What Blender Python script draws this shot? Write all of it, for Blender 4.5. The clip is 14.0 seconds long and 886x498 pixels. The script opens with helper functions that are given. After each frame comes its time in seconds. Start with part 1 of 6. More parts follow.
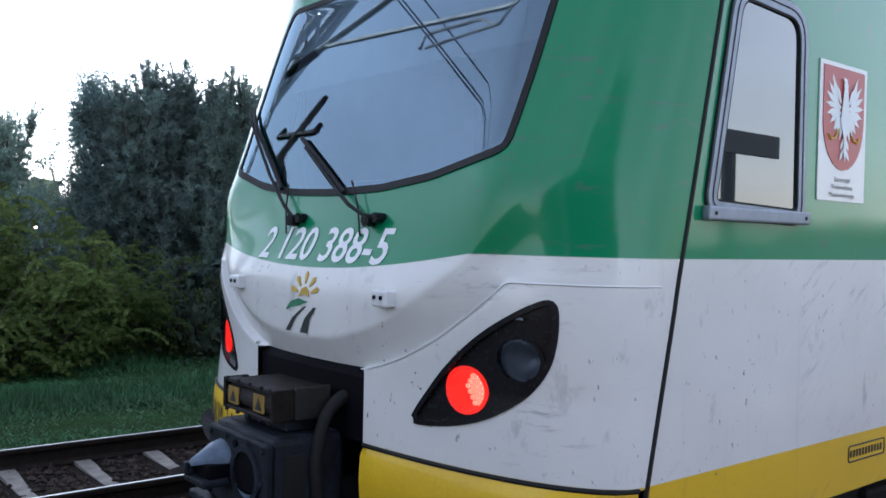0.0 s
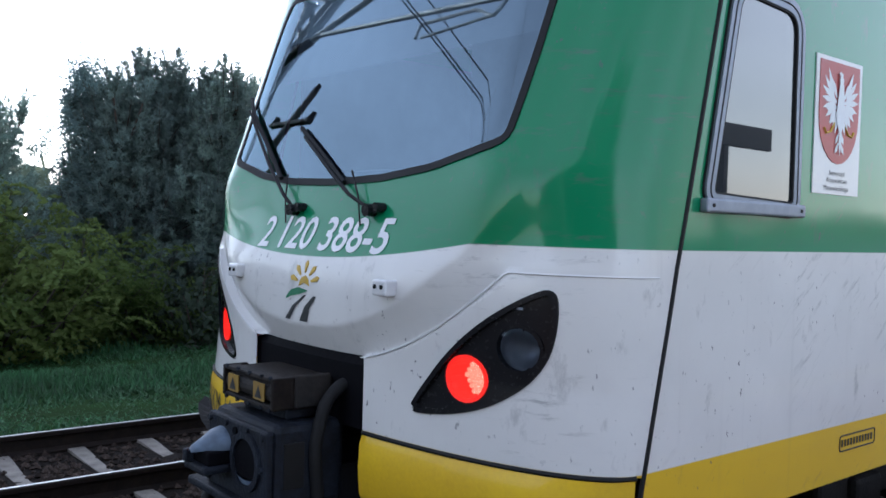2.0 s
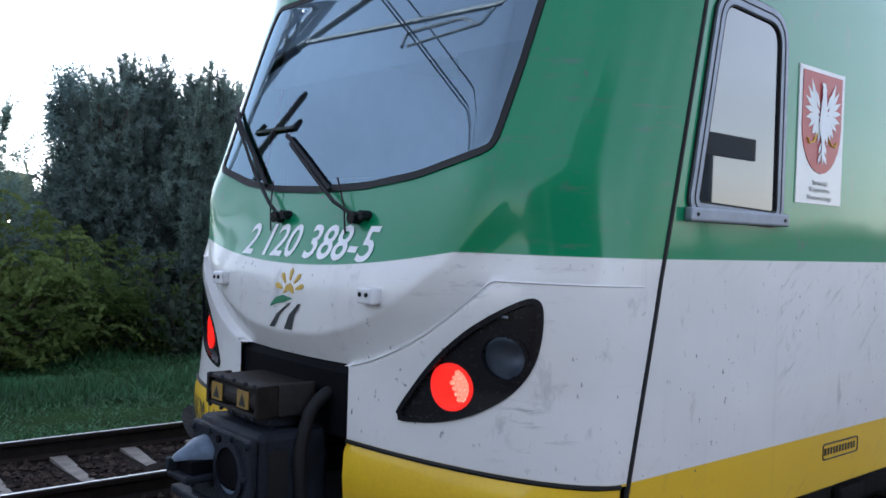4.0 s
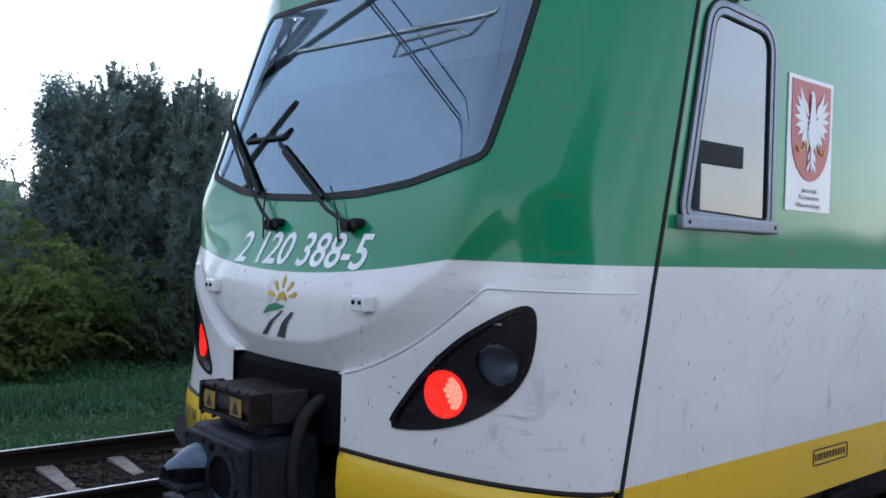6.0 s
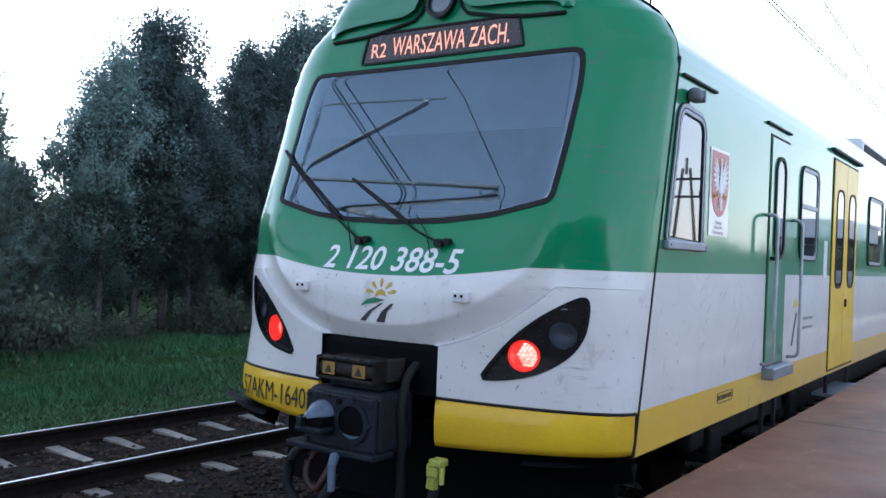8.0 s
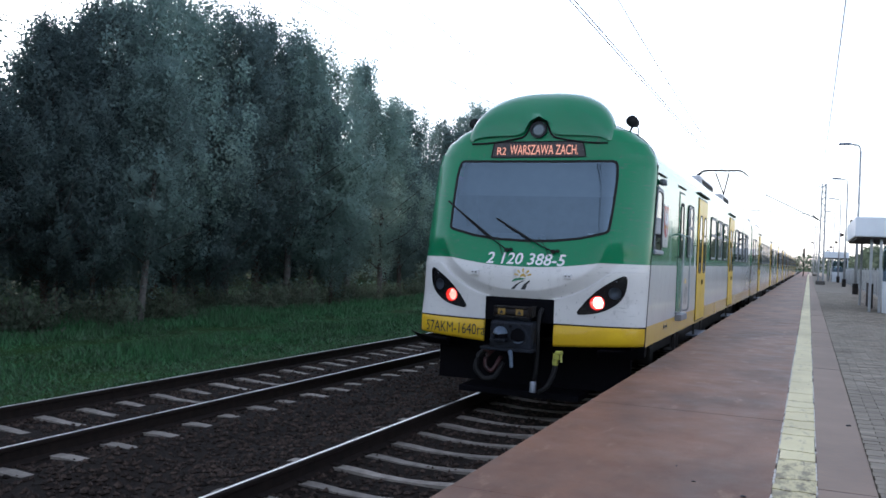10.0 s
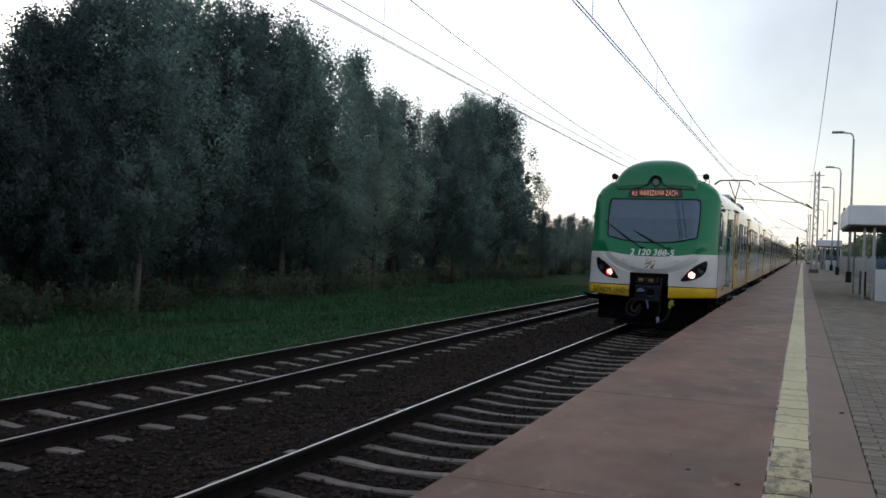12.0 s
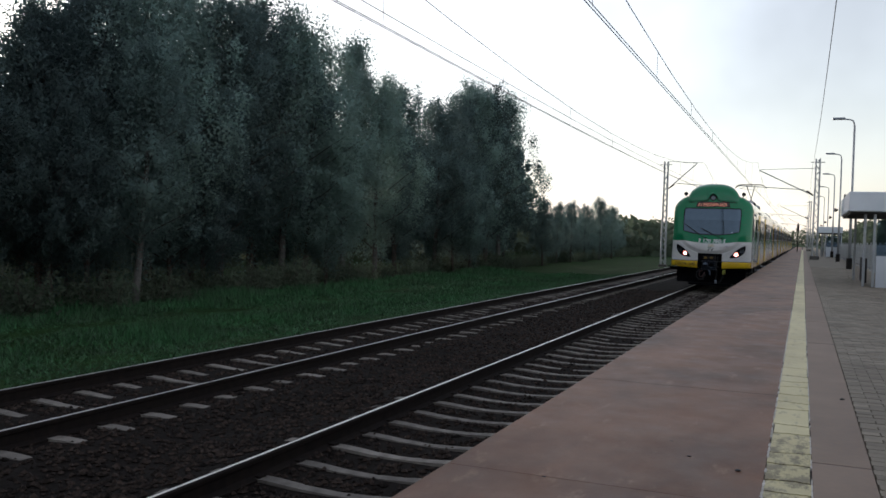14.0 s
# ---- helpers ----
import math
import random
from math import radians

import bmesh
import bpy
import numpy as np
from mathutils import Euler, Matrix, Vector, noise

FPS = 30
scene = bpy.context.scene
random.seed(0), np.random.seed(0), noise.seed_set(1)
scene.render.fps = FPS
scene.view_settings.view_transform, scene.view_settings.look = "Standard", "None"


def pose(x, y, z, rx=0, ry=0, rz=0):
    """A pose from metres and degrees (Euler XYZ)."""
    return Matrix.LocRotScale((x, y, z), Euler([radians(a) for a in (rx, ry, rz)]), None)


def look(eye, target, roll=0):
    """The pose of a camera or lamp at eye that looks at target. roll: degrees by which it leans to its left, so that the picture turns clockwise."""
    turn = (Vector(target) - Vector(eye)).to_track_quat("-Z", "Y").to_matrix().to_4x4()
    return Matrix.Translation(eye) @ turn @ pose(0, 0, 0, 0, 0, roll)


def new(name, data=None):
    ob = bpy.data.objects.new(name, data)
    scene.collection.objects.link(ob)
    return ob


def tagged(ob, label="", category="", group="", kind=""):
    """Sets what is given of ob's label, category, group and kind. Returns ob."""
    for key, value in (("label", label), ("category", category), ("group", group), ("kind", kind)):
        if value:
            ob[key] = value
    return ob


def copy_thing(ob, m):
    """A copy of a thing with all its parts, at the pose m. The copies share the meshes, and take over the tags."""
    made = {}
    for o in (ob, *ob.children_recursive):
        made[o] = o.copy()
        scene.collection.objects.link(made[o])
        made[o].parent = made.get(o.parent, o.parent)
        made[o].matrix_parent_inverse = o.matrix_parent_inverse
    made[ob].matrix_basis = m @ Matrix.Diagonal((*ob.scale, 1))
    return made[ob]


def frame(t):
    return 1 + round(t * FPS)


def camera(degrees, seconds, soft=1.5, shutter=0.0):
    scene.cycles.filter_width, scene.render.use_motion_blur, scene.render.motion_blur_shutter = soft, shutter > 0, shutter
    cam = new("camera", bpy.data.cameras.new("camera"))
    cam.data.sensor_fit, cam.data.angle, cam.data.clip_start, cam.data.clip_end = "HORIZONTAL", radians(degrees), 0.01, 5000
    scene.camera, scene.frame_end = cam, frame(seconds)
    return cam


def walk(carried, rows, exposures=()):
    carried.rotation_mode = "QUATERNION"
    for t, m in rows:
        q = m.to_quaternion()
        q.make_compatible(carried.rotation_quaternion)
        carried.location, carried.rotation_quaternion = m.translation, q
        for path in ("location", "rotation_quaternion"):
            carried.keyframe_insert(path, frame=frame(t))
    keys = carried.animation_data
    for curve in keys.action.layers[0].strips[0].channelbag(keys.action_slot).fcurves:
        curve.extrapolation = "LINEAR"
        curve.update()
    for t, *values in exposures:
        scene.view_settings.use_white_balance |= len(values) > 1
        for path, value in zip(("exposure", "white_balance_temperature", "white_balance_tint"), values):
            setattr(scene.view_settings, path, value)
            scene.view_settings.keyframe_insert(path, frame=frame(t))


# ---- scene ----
import functools
import itertools

# World: x = 0 is the axis of the near track, rail tops at z = 0, y runs along the line.
EYE = (3.19, 0.0, 1.825)
cam = camera(53.6, 14.0, soft=1.6)


def aim(yaw, pitch, roll, dy=0.0):
    a, b = radians(yaw), radians(pitch)
    eye = Vector((EYE[0], EYE[1] + dy, EYE[2]))
    return look(eye, eye + Vector((-math.sin(a) * math.cos(b), math.cos(a) * math.cos(b), math.sin(b))), roll)


# seconds, yaw, pitch, roll, drift along the line
PATH = [
    (0.0, 50.75, -0.75, 1.36, 0.029), (0.5, 50.88, -1.11, 1.66, 0.024), (1.0, 50.87, -1.44, 2.27, 0.005),
    (1.5, 50.59, -1.32, 1.52, -0.015), (2.0, 50.1, -1.39, 1.74, -0.018), (2.5, 50.18, -1.41, 1.71, -0.012),
    (3.0, 49.58, -1.3, 1.88, -0.013), (3.2, 49.38, -1.06, 1.89, -0.019), (5.3, 48.98, -0.75, 2.0, -0.002),
    (5.5, 48.69, -0.72, 1.88, -0.012), (6.0, 48.54, -0.32, 1.86, -0.012), (6.5, 48.09, -0.52, 1.77, 0),
    (7.0, 45.09, -0.12, 2.14, 0), (7.5, 39.47, -0.34, 1.99, 0), (8.0, 34.61, 0.33, 2.38, 0),
    (8.5, 30.38, 0.73, 2.58, 0), (9.0, 26.12, 0.39, 2.29, 0), (9.2, 24.6, 0.32, 2.38, 0),
    (11.3, 22.02, 0.08, 2.34, 0), (11.5, 22.06, -0.08, 2.23, 0), (12.0, 22.28, -0.38, 2.02, 0),
    (12.5, 21.87, -0.55, 2.2, 0), (13.0, 22.02, -0.45, 1.95, 0), (13.5, 22.12, -0.65, 1.74, 0), (14.0, 22.29, -1.15, 1.8, 0),
]
walk(cam, [(t, aim(a, b, r, d)) for t, a, b, r, d in PATH],
     [(0.0, 2.12, 5700, 17), (6.5, 2.12, 5700, 17), (8.0, 2.17, 5500, 17), (9.2, 2.17, 5500, 17), (11.3, 0.87, 6400, 15), (14.0, 0.77, 6400, 15)])

# ---- light: evening sky, the low sun behind the wood on the far side ----
SUN_YAW, SUN_HIGH = 48.0, 9.0
world = bpy.data.worlds.new("evening_sky")
scene.world = world
world.use_nodes = True
wn, wl = world.node_tree.nodes, world.node_tree.links
sky = wn.new("ShaderNodeTexSky")
sky.sky_type, sky.sun_disc = "NISHITA", False
sky.sun_elevation, sky.sun_rotation = radians(SUN_HIGH), radians(-SUN_YAW)
sky.dust_density, sky.air_density, sky.ozone_density = 0.5, 1.2, 2.5
grade = wn.new("ShaderNodeHueSaturation")
grade.inputs["Saturation"].default_value = 0.37
wl.new(sky.outputs[0], grade.inputs["Color"])
cloud_way, cloud = wn.new("ShaderNodeTexCoord"), wn.new("ShaderNodeTexNoise")
cloud.inputs["Scale"].default_value, cloud.inputs["Detail"].default_value = 2.2, 5.0
wl.new(cloud_way.outputs["Generated"], cloud.inputs["Vector"])
thin = wn.new("ShaderNodeMapRange")
thin.inputs[1].default_value, thin.inputs[2].default_value, thin.inputs[3].default_value, thin.inputs[4].default_value = 0.36, 0.66, 0.84, 1.3
wl.new(cloud.outputs["Fac"], thin.inputs[0])
cover = wn.new("ShaderNodeVectorMath")
cover.operation = "SCALE"
wl.new(grade.outputs[0], cover.inputs[0])
wl.new(thin.outputs[0], cover.inputs["Scale"])
wl.new(cover.outputs[0], wn["Background"].inputs["Color"])
wn["Background"].inputs["Strength"].default_value = 0.15

sun_data = bpy.data.lights.new("sun", "SUN")
sun_data.energy, sun_data.angle, sun_data.color = 1.5, radians(10), (1.0, 0.86, 0.7)
sun = new("sun", sun_data)
a = radians(SUN_YAW)
sun.matrix_world = look((-60 * math.sin(a), 60 * math.cos(a), 60 * math.tan(radians(SUN_HIGH))), (0, 0, 0))


# ---- materials ----
def shader(name):
    m = bpy.data.materials.new(name)
    m.use_nodes = True
    return m, m.node_tree.nodes, m.node_tree.links, m.node_tree.nodes["Principled BSDF"]


def math_node(n, l, op, a, b=None, c=None):
    k = n.new("ShaderNodeMath")
    k.operation = op
    for i, v in enumerate((a, b, c)):
        if v is None:
            continue
        if isinstance(v, (int, float)):
            k.inputs[i].default_value = v
        else:
            l.new(v, k.inputs[i])
    return k.outputs[0]


def mix_colour(n, l, fac, a, b, mode="MIX"):
    k = n.new("ShaderNodeMix")
    k.data_type, k.blend_type = "RGBA", mode
    for i, v in ((0, fac), (6, a), (7, b)):
        if isinstance(v, (int, float)):
            k.inputs[i].default_value = v
        elif isinstance(v, tuple):
            k.inputs[i].default_value = (*v, 1)
        else:
            l.new(v, k.inputs[i])
    return k.outputs[2]


def noise_node(n, l, scale, detail=4.0, rough=0.55, stretch=None, coords="Object", turn=0.0):
    tc = n.new("ShaderNodeTexCoord")
    out = tc.outputs[coords]
    if stretch:
        mp = n.new("ShaderNodeMapping")
        mp.inputs["Scale"].default_value = stretch
        if turn:
            mp.vector_type = "TEXTURE"
            mp.inputs["Scale"].default_value = [1 / s for s in stretch]
            mp.inputs["Rotation"].default_value = (radians(turn), 0, 0)
        l.new(out, mp.inputs["Vector"])
        out = mp.outputs[0]
    k = n.new("ShaderNodeTexNoise")
    k.inputs["Scale"].default_value, k.inputs["Detail"].default_value, k.inputs["Roughness"].default_value = scale, detail, rough
    l.new(out, k.inputs["Vector"])
    return k.outputs["Fac"]


def ramp(n, l, fac, lo, hi):
    k = n.new("ShaderNodeMapRange")
    k.inputs[1].default_value, k.inputs[2].default_value = lo, hi
    l.new(fac, k.inputs[0])
    return k.outputs[0]


def surface(name, colour, rough=0.6, metal=0.0, second=None, scale=6.0, fine=60.0, bump=0.15, coat=0.0, ior=None, per_piece=0.0, island=False, spec=0.5):
    """A surface of two colours that mix in patches, with fine grain and relief."""
    m, n, l, p = shader(name)
    second = second or tuple(c * 0.72 for c in colour)
    big, small = noise_node(n, l, scale), noise_node(n, l, fine, 3.0)
    f = ramp(n, l, math_node(n, l, "ADD", math_node(n, l, "MULTIPLY", big, 0.7), math_node(n, l, "MULTIPLY", small, 0.3)), 0.35, 0.65)
    c = mix_colour(n, l, f, second, colour)
    if per_piece:
        if island:
            r = n.new("ShaderNodeNewGeometry").outputs["Random Per Island"]
        else:
            r = n.new("ShaderNodeObjectInfo").outputs["Random"]
        hs = n.new("ShaderNodeHueSaturation")
        l.new(math_node(n, l, "MULTIPLY_ADD", r, 2 * per_piece, 1 - per_piece), hs.inputs["Value"])
        l.new(c, hs.inputs["Color"])
        c = hs.outputs[0]
    l.new(c, p.inputs["Base Color"])
    p.inputs["Metallic"].default_value = metal
    l.new(math_node(n, l, "MULTIPLY_ADD", small, min(0.2, rough), rough - min(0.2, rough) / 2), p.inputs["Roughness"])
    p.inputs["Specular IOR Level"].default_value = spec
    p.inputs["Coat Weight"].default_value = coat
    p.inputs["Coat Roughness"].default_value = 0.08
    if ior:
        p.inputs["IOR"].default_value = ior
    if bump:
        b = n.new("ShaderNodeBump")
        b.inputs["Strength"].default_value, b.inputs["Distance"].default_value = bump, 0.01
        l.new(small, b.inputs["Height"])
        l.new(b.outputs[0], p.inputs["Normal"])
    return m


GREEN, WHITE, YELLOW = (0.003, 0.185, 0.072), (0.69, 0.678, 0.66), (0.72, 0.47, 0.008)


def livery(name, front):
    """Green above, white in the middle, yellow at the foot, by the height on the car, with grime in the clear coat."""
    m, n, l, p = shader(name)
    tc = n.new("ShaderNodeTexCoord")
    xyz = n.new("ShaderNodeSeparateXYZ")
    l.new(tc.outputs["Object"], xyz.inputs[0])
    x, z = xyz.outputs[0], xyz.outputs[2]
    line = 1.772
    if front:
        q = math_node(n, l, "MINIMUM", math_node(n, l, "POWER", math_node(n, l, "DIVIDE", math_node(n, l, "ABSOLUTE", x), 0.93), 2.0), 1.0)
        line = math_node(n, l, "MULTIPLY_ADD", q, 0.082, 1.69)
    up = ramp(n, l, math_node(n, l, "SUBTRACT", z, line), -0.002, 0.002)
    foot = ramp(n, l, z, 1.036, 1.040)
    roof = ramp(n, l, z, 3.06, 3.10)
    patch_noise = noise_node(n, l, 1.6, 5.0)
    grey = mix_colour(n, l, ramp(n, l, patch_noise, 0.3, 0.75), WHITE, tuple(c * 0.86 for c in WHITE))
    c = mix_colour(n, l, up, grey, mix_colour(n, l, patch_noise, GREEN, (0.005, 0.205, 0.085)))
    c = mix_colour(n, l, foot, mix_colour(n, l, patch_noise, YELLOW, (0.62, 0.38, 0.01)), c)
    if not front:
        c = mix_colour(n, l, roof, c, (0.55, 0.56, 0.58))
    # scuffs, drips and specks
    scuff = ramp(n, l, noise_node(n, l, 7.0, 6.0, 0.72, (1.0, 1.0, 0.5)), 0.60, 0.72)
    speck = ramp(n, l, noise_node(n, l, 34.0, 3.0, 0.62, (1.0, 1.0, 0.6)), 0.66, 0.69)
    streak = ramp(n, l, noise_node(n, l, 5.0, 4.0, 0.6, (3.0, 3.0, 0.15)), 0.60, 0.80)
    dirt = math_node(n, l, "MAXIMUM", math_node(n, l, "MULTIPLY", scuff, 0.34), math_node(n, l, "MAXIMUM", math_node(n, l, "MULTIPLY", math_node(n, l, "MULTIPLY", speck, ramp(n, l, noise_node(n, l, 2.3, 3.0), 0.46, 0.62)), 0.9), math_node(n, l, "MULTIPLY", streak, 0.12)))
    scratch = math_node(n, l, "MULTIPLY", ramp(n, l, noise_node(n, l, 6.0, 5.0, 0.72, (1.0, 0.8, 5.0), turn=4 if front else 38), 0.56, 0.68), ramp(n, l, noise_node(n, l, 1.9, 3.0, 0.6, (1.0, 1.0, 1.3)), 0.46, 0.62))
    dirt = math_node(n, l, "MAXIMUM", dirt, math_node(n, l, "MULTIPLY", scratch, 0.5))
    c = mix_colour(n, l, dirt, c, (0.10, 0.10, 0.11))
    l.new(c, p.inputs["Base Color"])
    p.inputs["Roughness"].default_value = 0.42
    p.inputs["Specular IOR Level"].default_value = 0.15
    p.inputs["Coat Weight"].default_value = 0.7 if front else 1.0
    p.inputs["Coat IOR"].default_value = 1.42 if front else 1.5
    l.new(math_node(n, l, "MULTIPLY_ADD", noise_node(n, l, 3.0), 0.10, 0.03), p.inputs["Coat Roughness"])
    b = n.new("ShaderNodeBump")
    b.inputs["Strength"].default_value, b.inputs["Distance"].default_value = 0.08, 0.02
    l.new(noise_node(n, l, 2.5, 1.0), b.inputs["Height"])
    l.new(b.outputs[0], p.inputs["Coat Normal"])
    return m


def glow(name, colour, strength, base=(0.02, 0.02, 0.02)):
    m, n, l, p = shader(name)
    p.inputs["Base Color"].default_value = (*base, 1)
    p.inputs["Emission Color"].default_value = (*colour, 1)
    p.inputs["Emission Strength"].default_value = strength
    return m


def clear_glass(name, tint, ior=1.5):
    """A thin pane: tinted see-through, with the gloss of its surface."""
    m, n, l, p = shader(name)
    see, gloss, fr, mx = n.new("ShaderNodeBsdfTransparent"), n.new("ShaderNodeBsdfGlossy"), n.new("ShaderNodeFresnel"), n.new("ShaderNodeMixShader")
    see.inputs["Color"].default_value = (*tint, 1)
    gloss.inputs["Roughness"].default_value = 0.015
    # the reflected sky's blue is put into the gloss colour
    gloss.inputs["Color"].default_value = (0.62, 0.83, 1.0, 1)
    fr.inputs["IOR"].default_value = ior
    l.new(fr.outputs[0], mx.inputs[0])
    l.new(see.outputs[0], mx.inputs[1])
    l.new(gloss.outputs[0], mx.inputs[2])
    l.new(mx.outputs[0], n["Material Output"].inputs["Surface"])
    return m


def diodes(name, colour, strength, pitch):
    """Small bright diodes close together behind a red lens."""
    m, n, l, p = shader(name)
    tc, vo = n.new("ShaderNodeTexCoord"), n.new("ShaderNodeTexVoronoi")
    vo.inputs["Scale"].default_value, vo.inputs["Randomness"].default_value = 1 / pitch, 0.15
    l.new(tc.outputs["Object"], vo.inputs["Vector"])
    k = n.new("ShaderNodeMapRange")
    k.inputs[1].default_value, k.inputs[2].default_value, k.inputs[3].default_value, k.inputs[4].default_value = 0.25, 0.55, strength, strength * 0.08
    l.new(vo.outputs["Distance"], k.inputs[0])
    p.inputs["Base Color"].default_value = (0.3, 0.01, 0.005, 1)
    p.inputs["Emission Color"].default_value = (*colour, 1)
    l.new(k.outputs[0], p.inputs["Emission Strength"])
    return m


def scuffed(name, colour, second, worn, size=3.2, first=0.58, share=0.55):
    """Painted concrete: broad stains, pale foot-worn patches and fine cracks of grain."""
    m, n, l, p = shader(name)
    tc, info, shift = n.new("ShaderNodeTexCoord"), n.new("ShaderNodeObjectInfo"), n.new("ShaderNodeVectorMath")
    l.new(info.outputs["Location"], shift.inputs[0])
    l.new(tc.outputs["Object"], shift.inputs[1])

    def grain(scale, detail, rough, stretch=(1, 1, 1)):
        mp, k = n.new("ShaderNodeMapping"), n.new("ShaderNodeTexNoise")
        mp.inputs["Scale"].default_value = stretch
        k.inputs["Scale"].default_value, k.inputs["Detail"].default_value, k.inputs["Roughness"].default_value = scale, detail, rough
        l.new(shift.outputs[0], mp.inputs["Vector"])
        l.new(mp.outputs[0], k.inputs["Vector"])
        return k.outputs["Fac"]

    fine = grain(55, 3, 0.6)
    c = mix_colour(n, l, ramp(n, l, grain(0.9, 6, 0.6, (1.2, 0.6, 1)), 0.36, 0.64), second, colour)
    patch = math_node(n, l, "MULTIPLY", ramp(n, l, grain(size, 7, 0.7, (1.3, 0.5, 1)), first, first + 0.12), share)
    c = mix_colour(n, l, patch, c, worn)
    c = mix_colour(n, l, math_node(n, l, "MULTIPLY", ramp(n, l, fine, 0.52, 0.72), 0.35), c, second)
    l.new(c, p.inputs["Base Color"])
    l.new(math_node(n, l, "MULTIPLY_ADD", grain(3.1, 4, 0.6), 0.35, 0.38), p.inputs["Roughness"])
    p.inputs["Specular IOR Level"].default_value = 0.28
    b = n.new("ShaderNodeBump")
    b.inputs["Strength"].default_value, b.inputs["Distance"].default_value = 0.12, 0.01
    l.new(fine, b.inputs["Height"])
    l.new(b.outputs[0], p.inputs["Normal"])
    return m


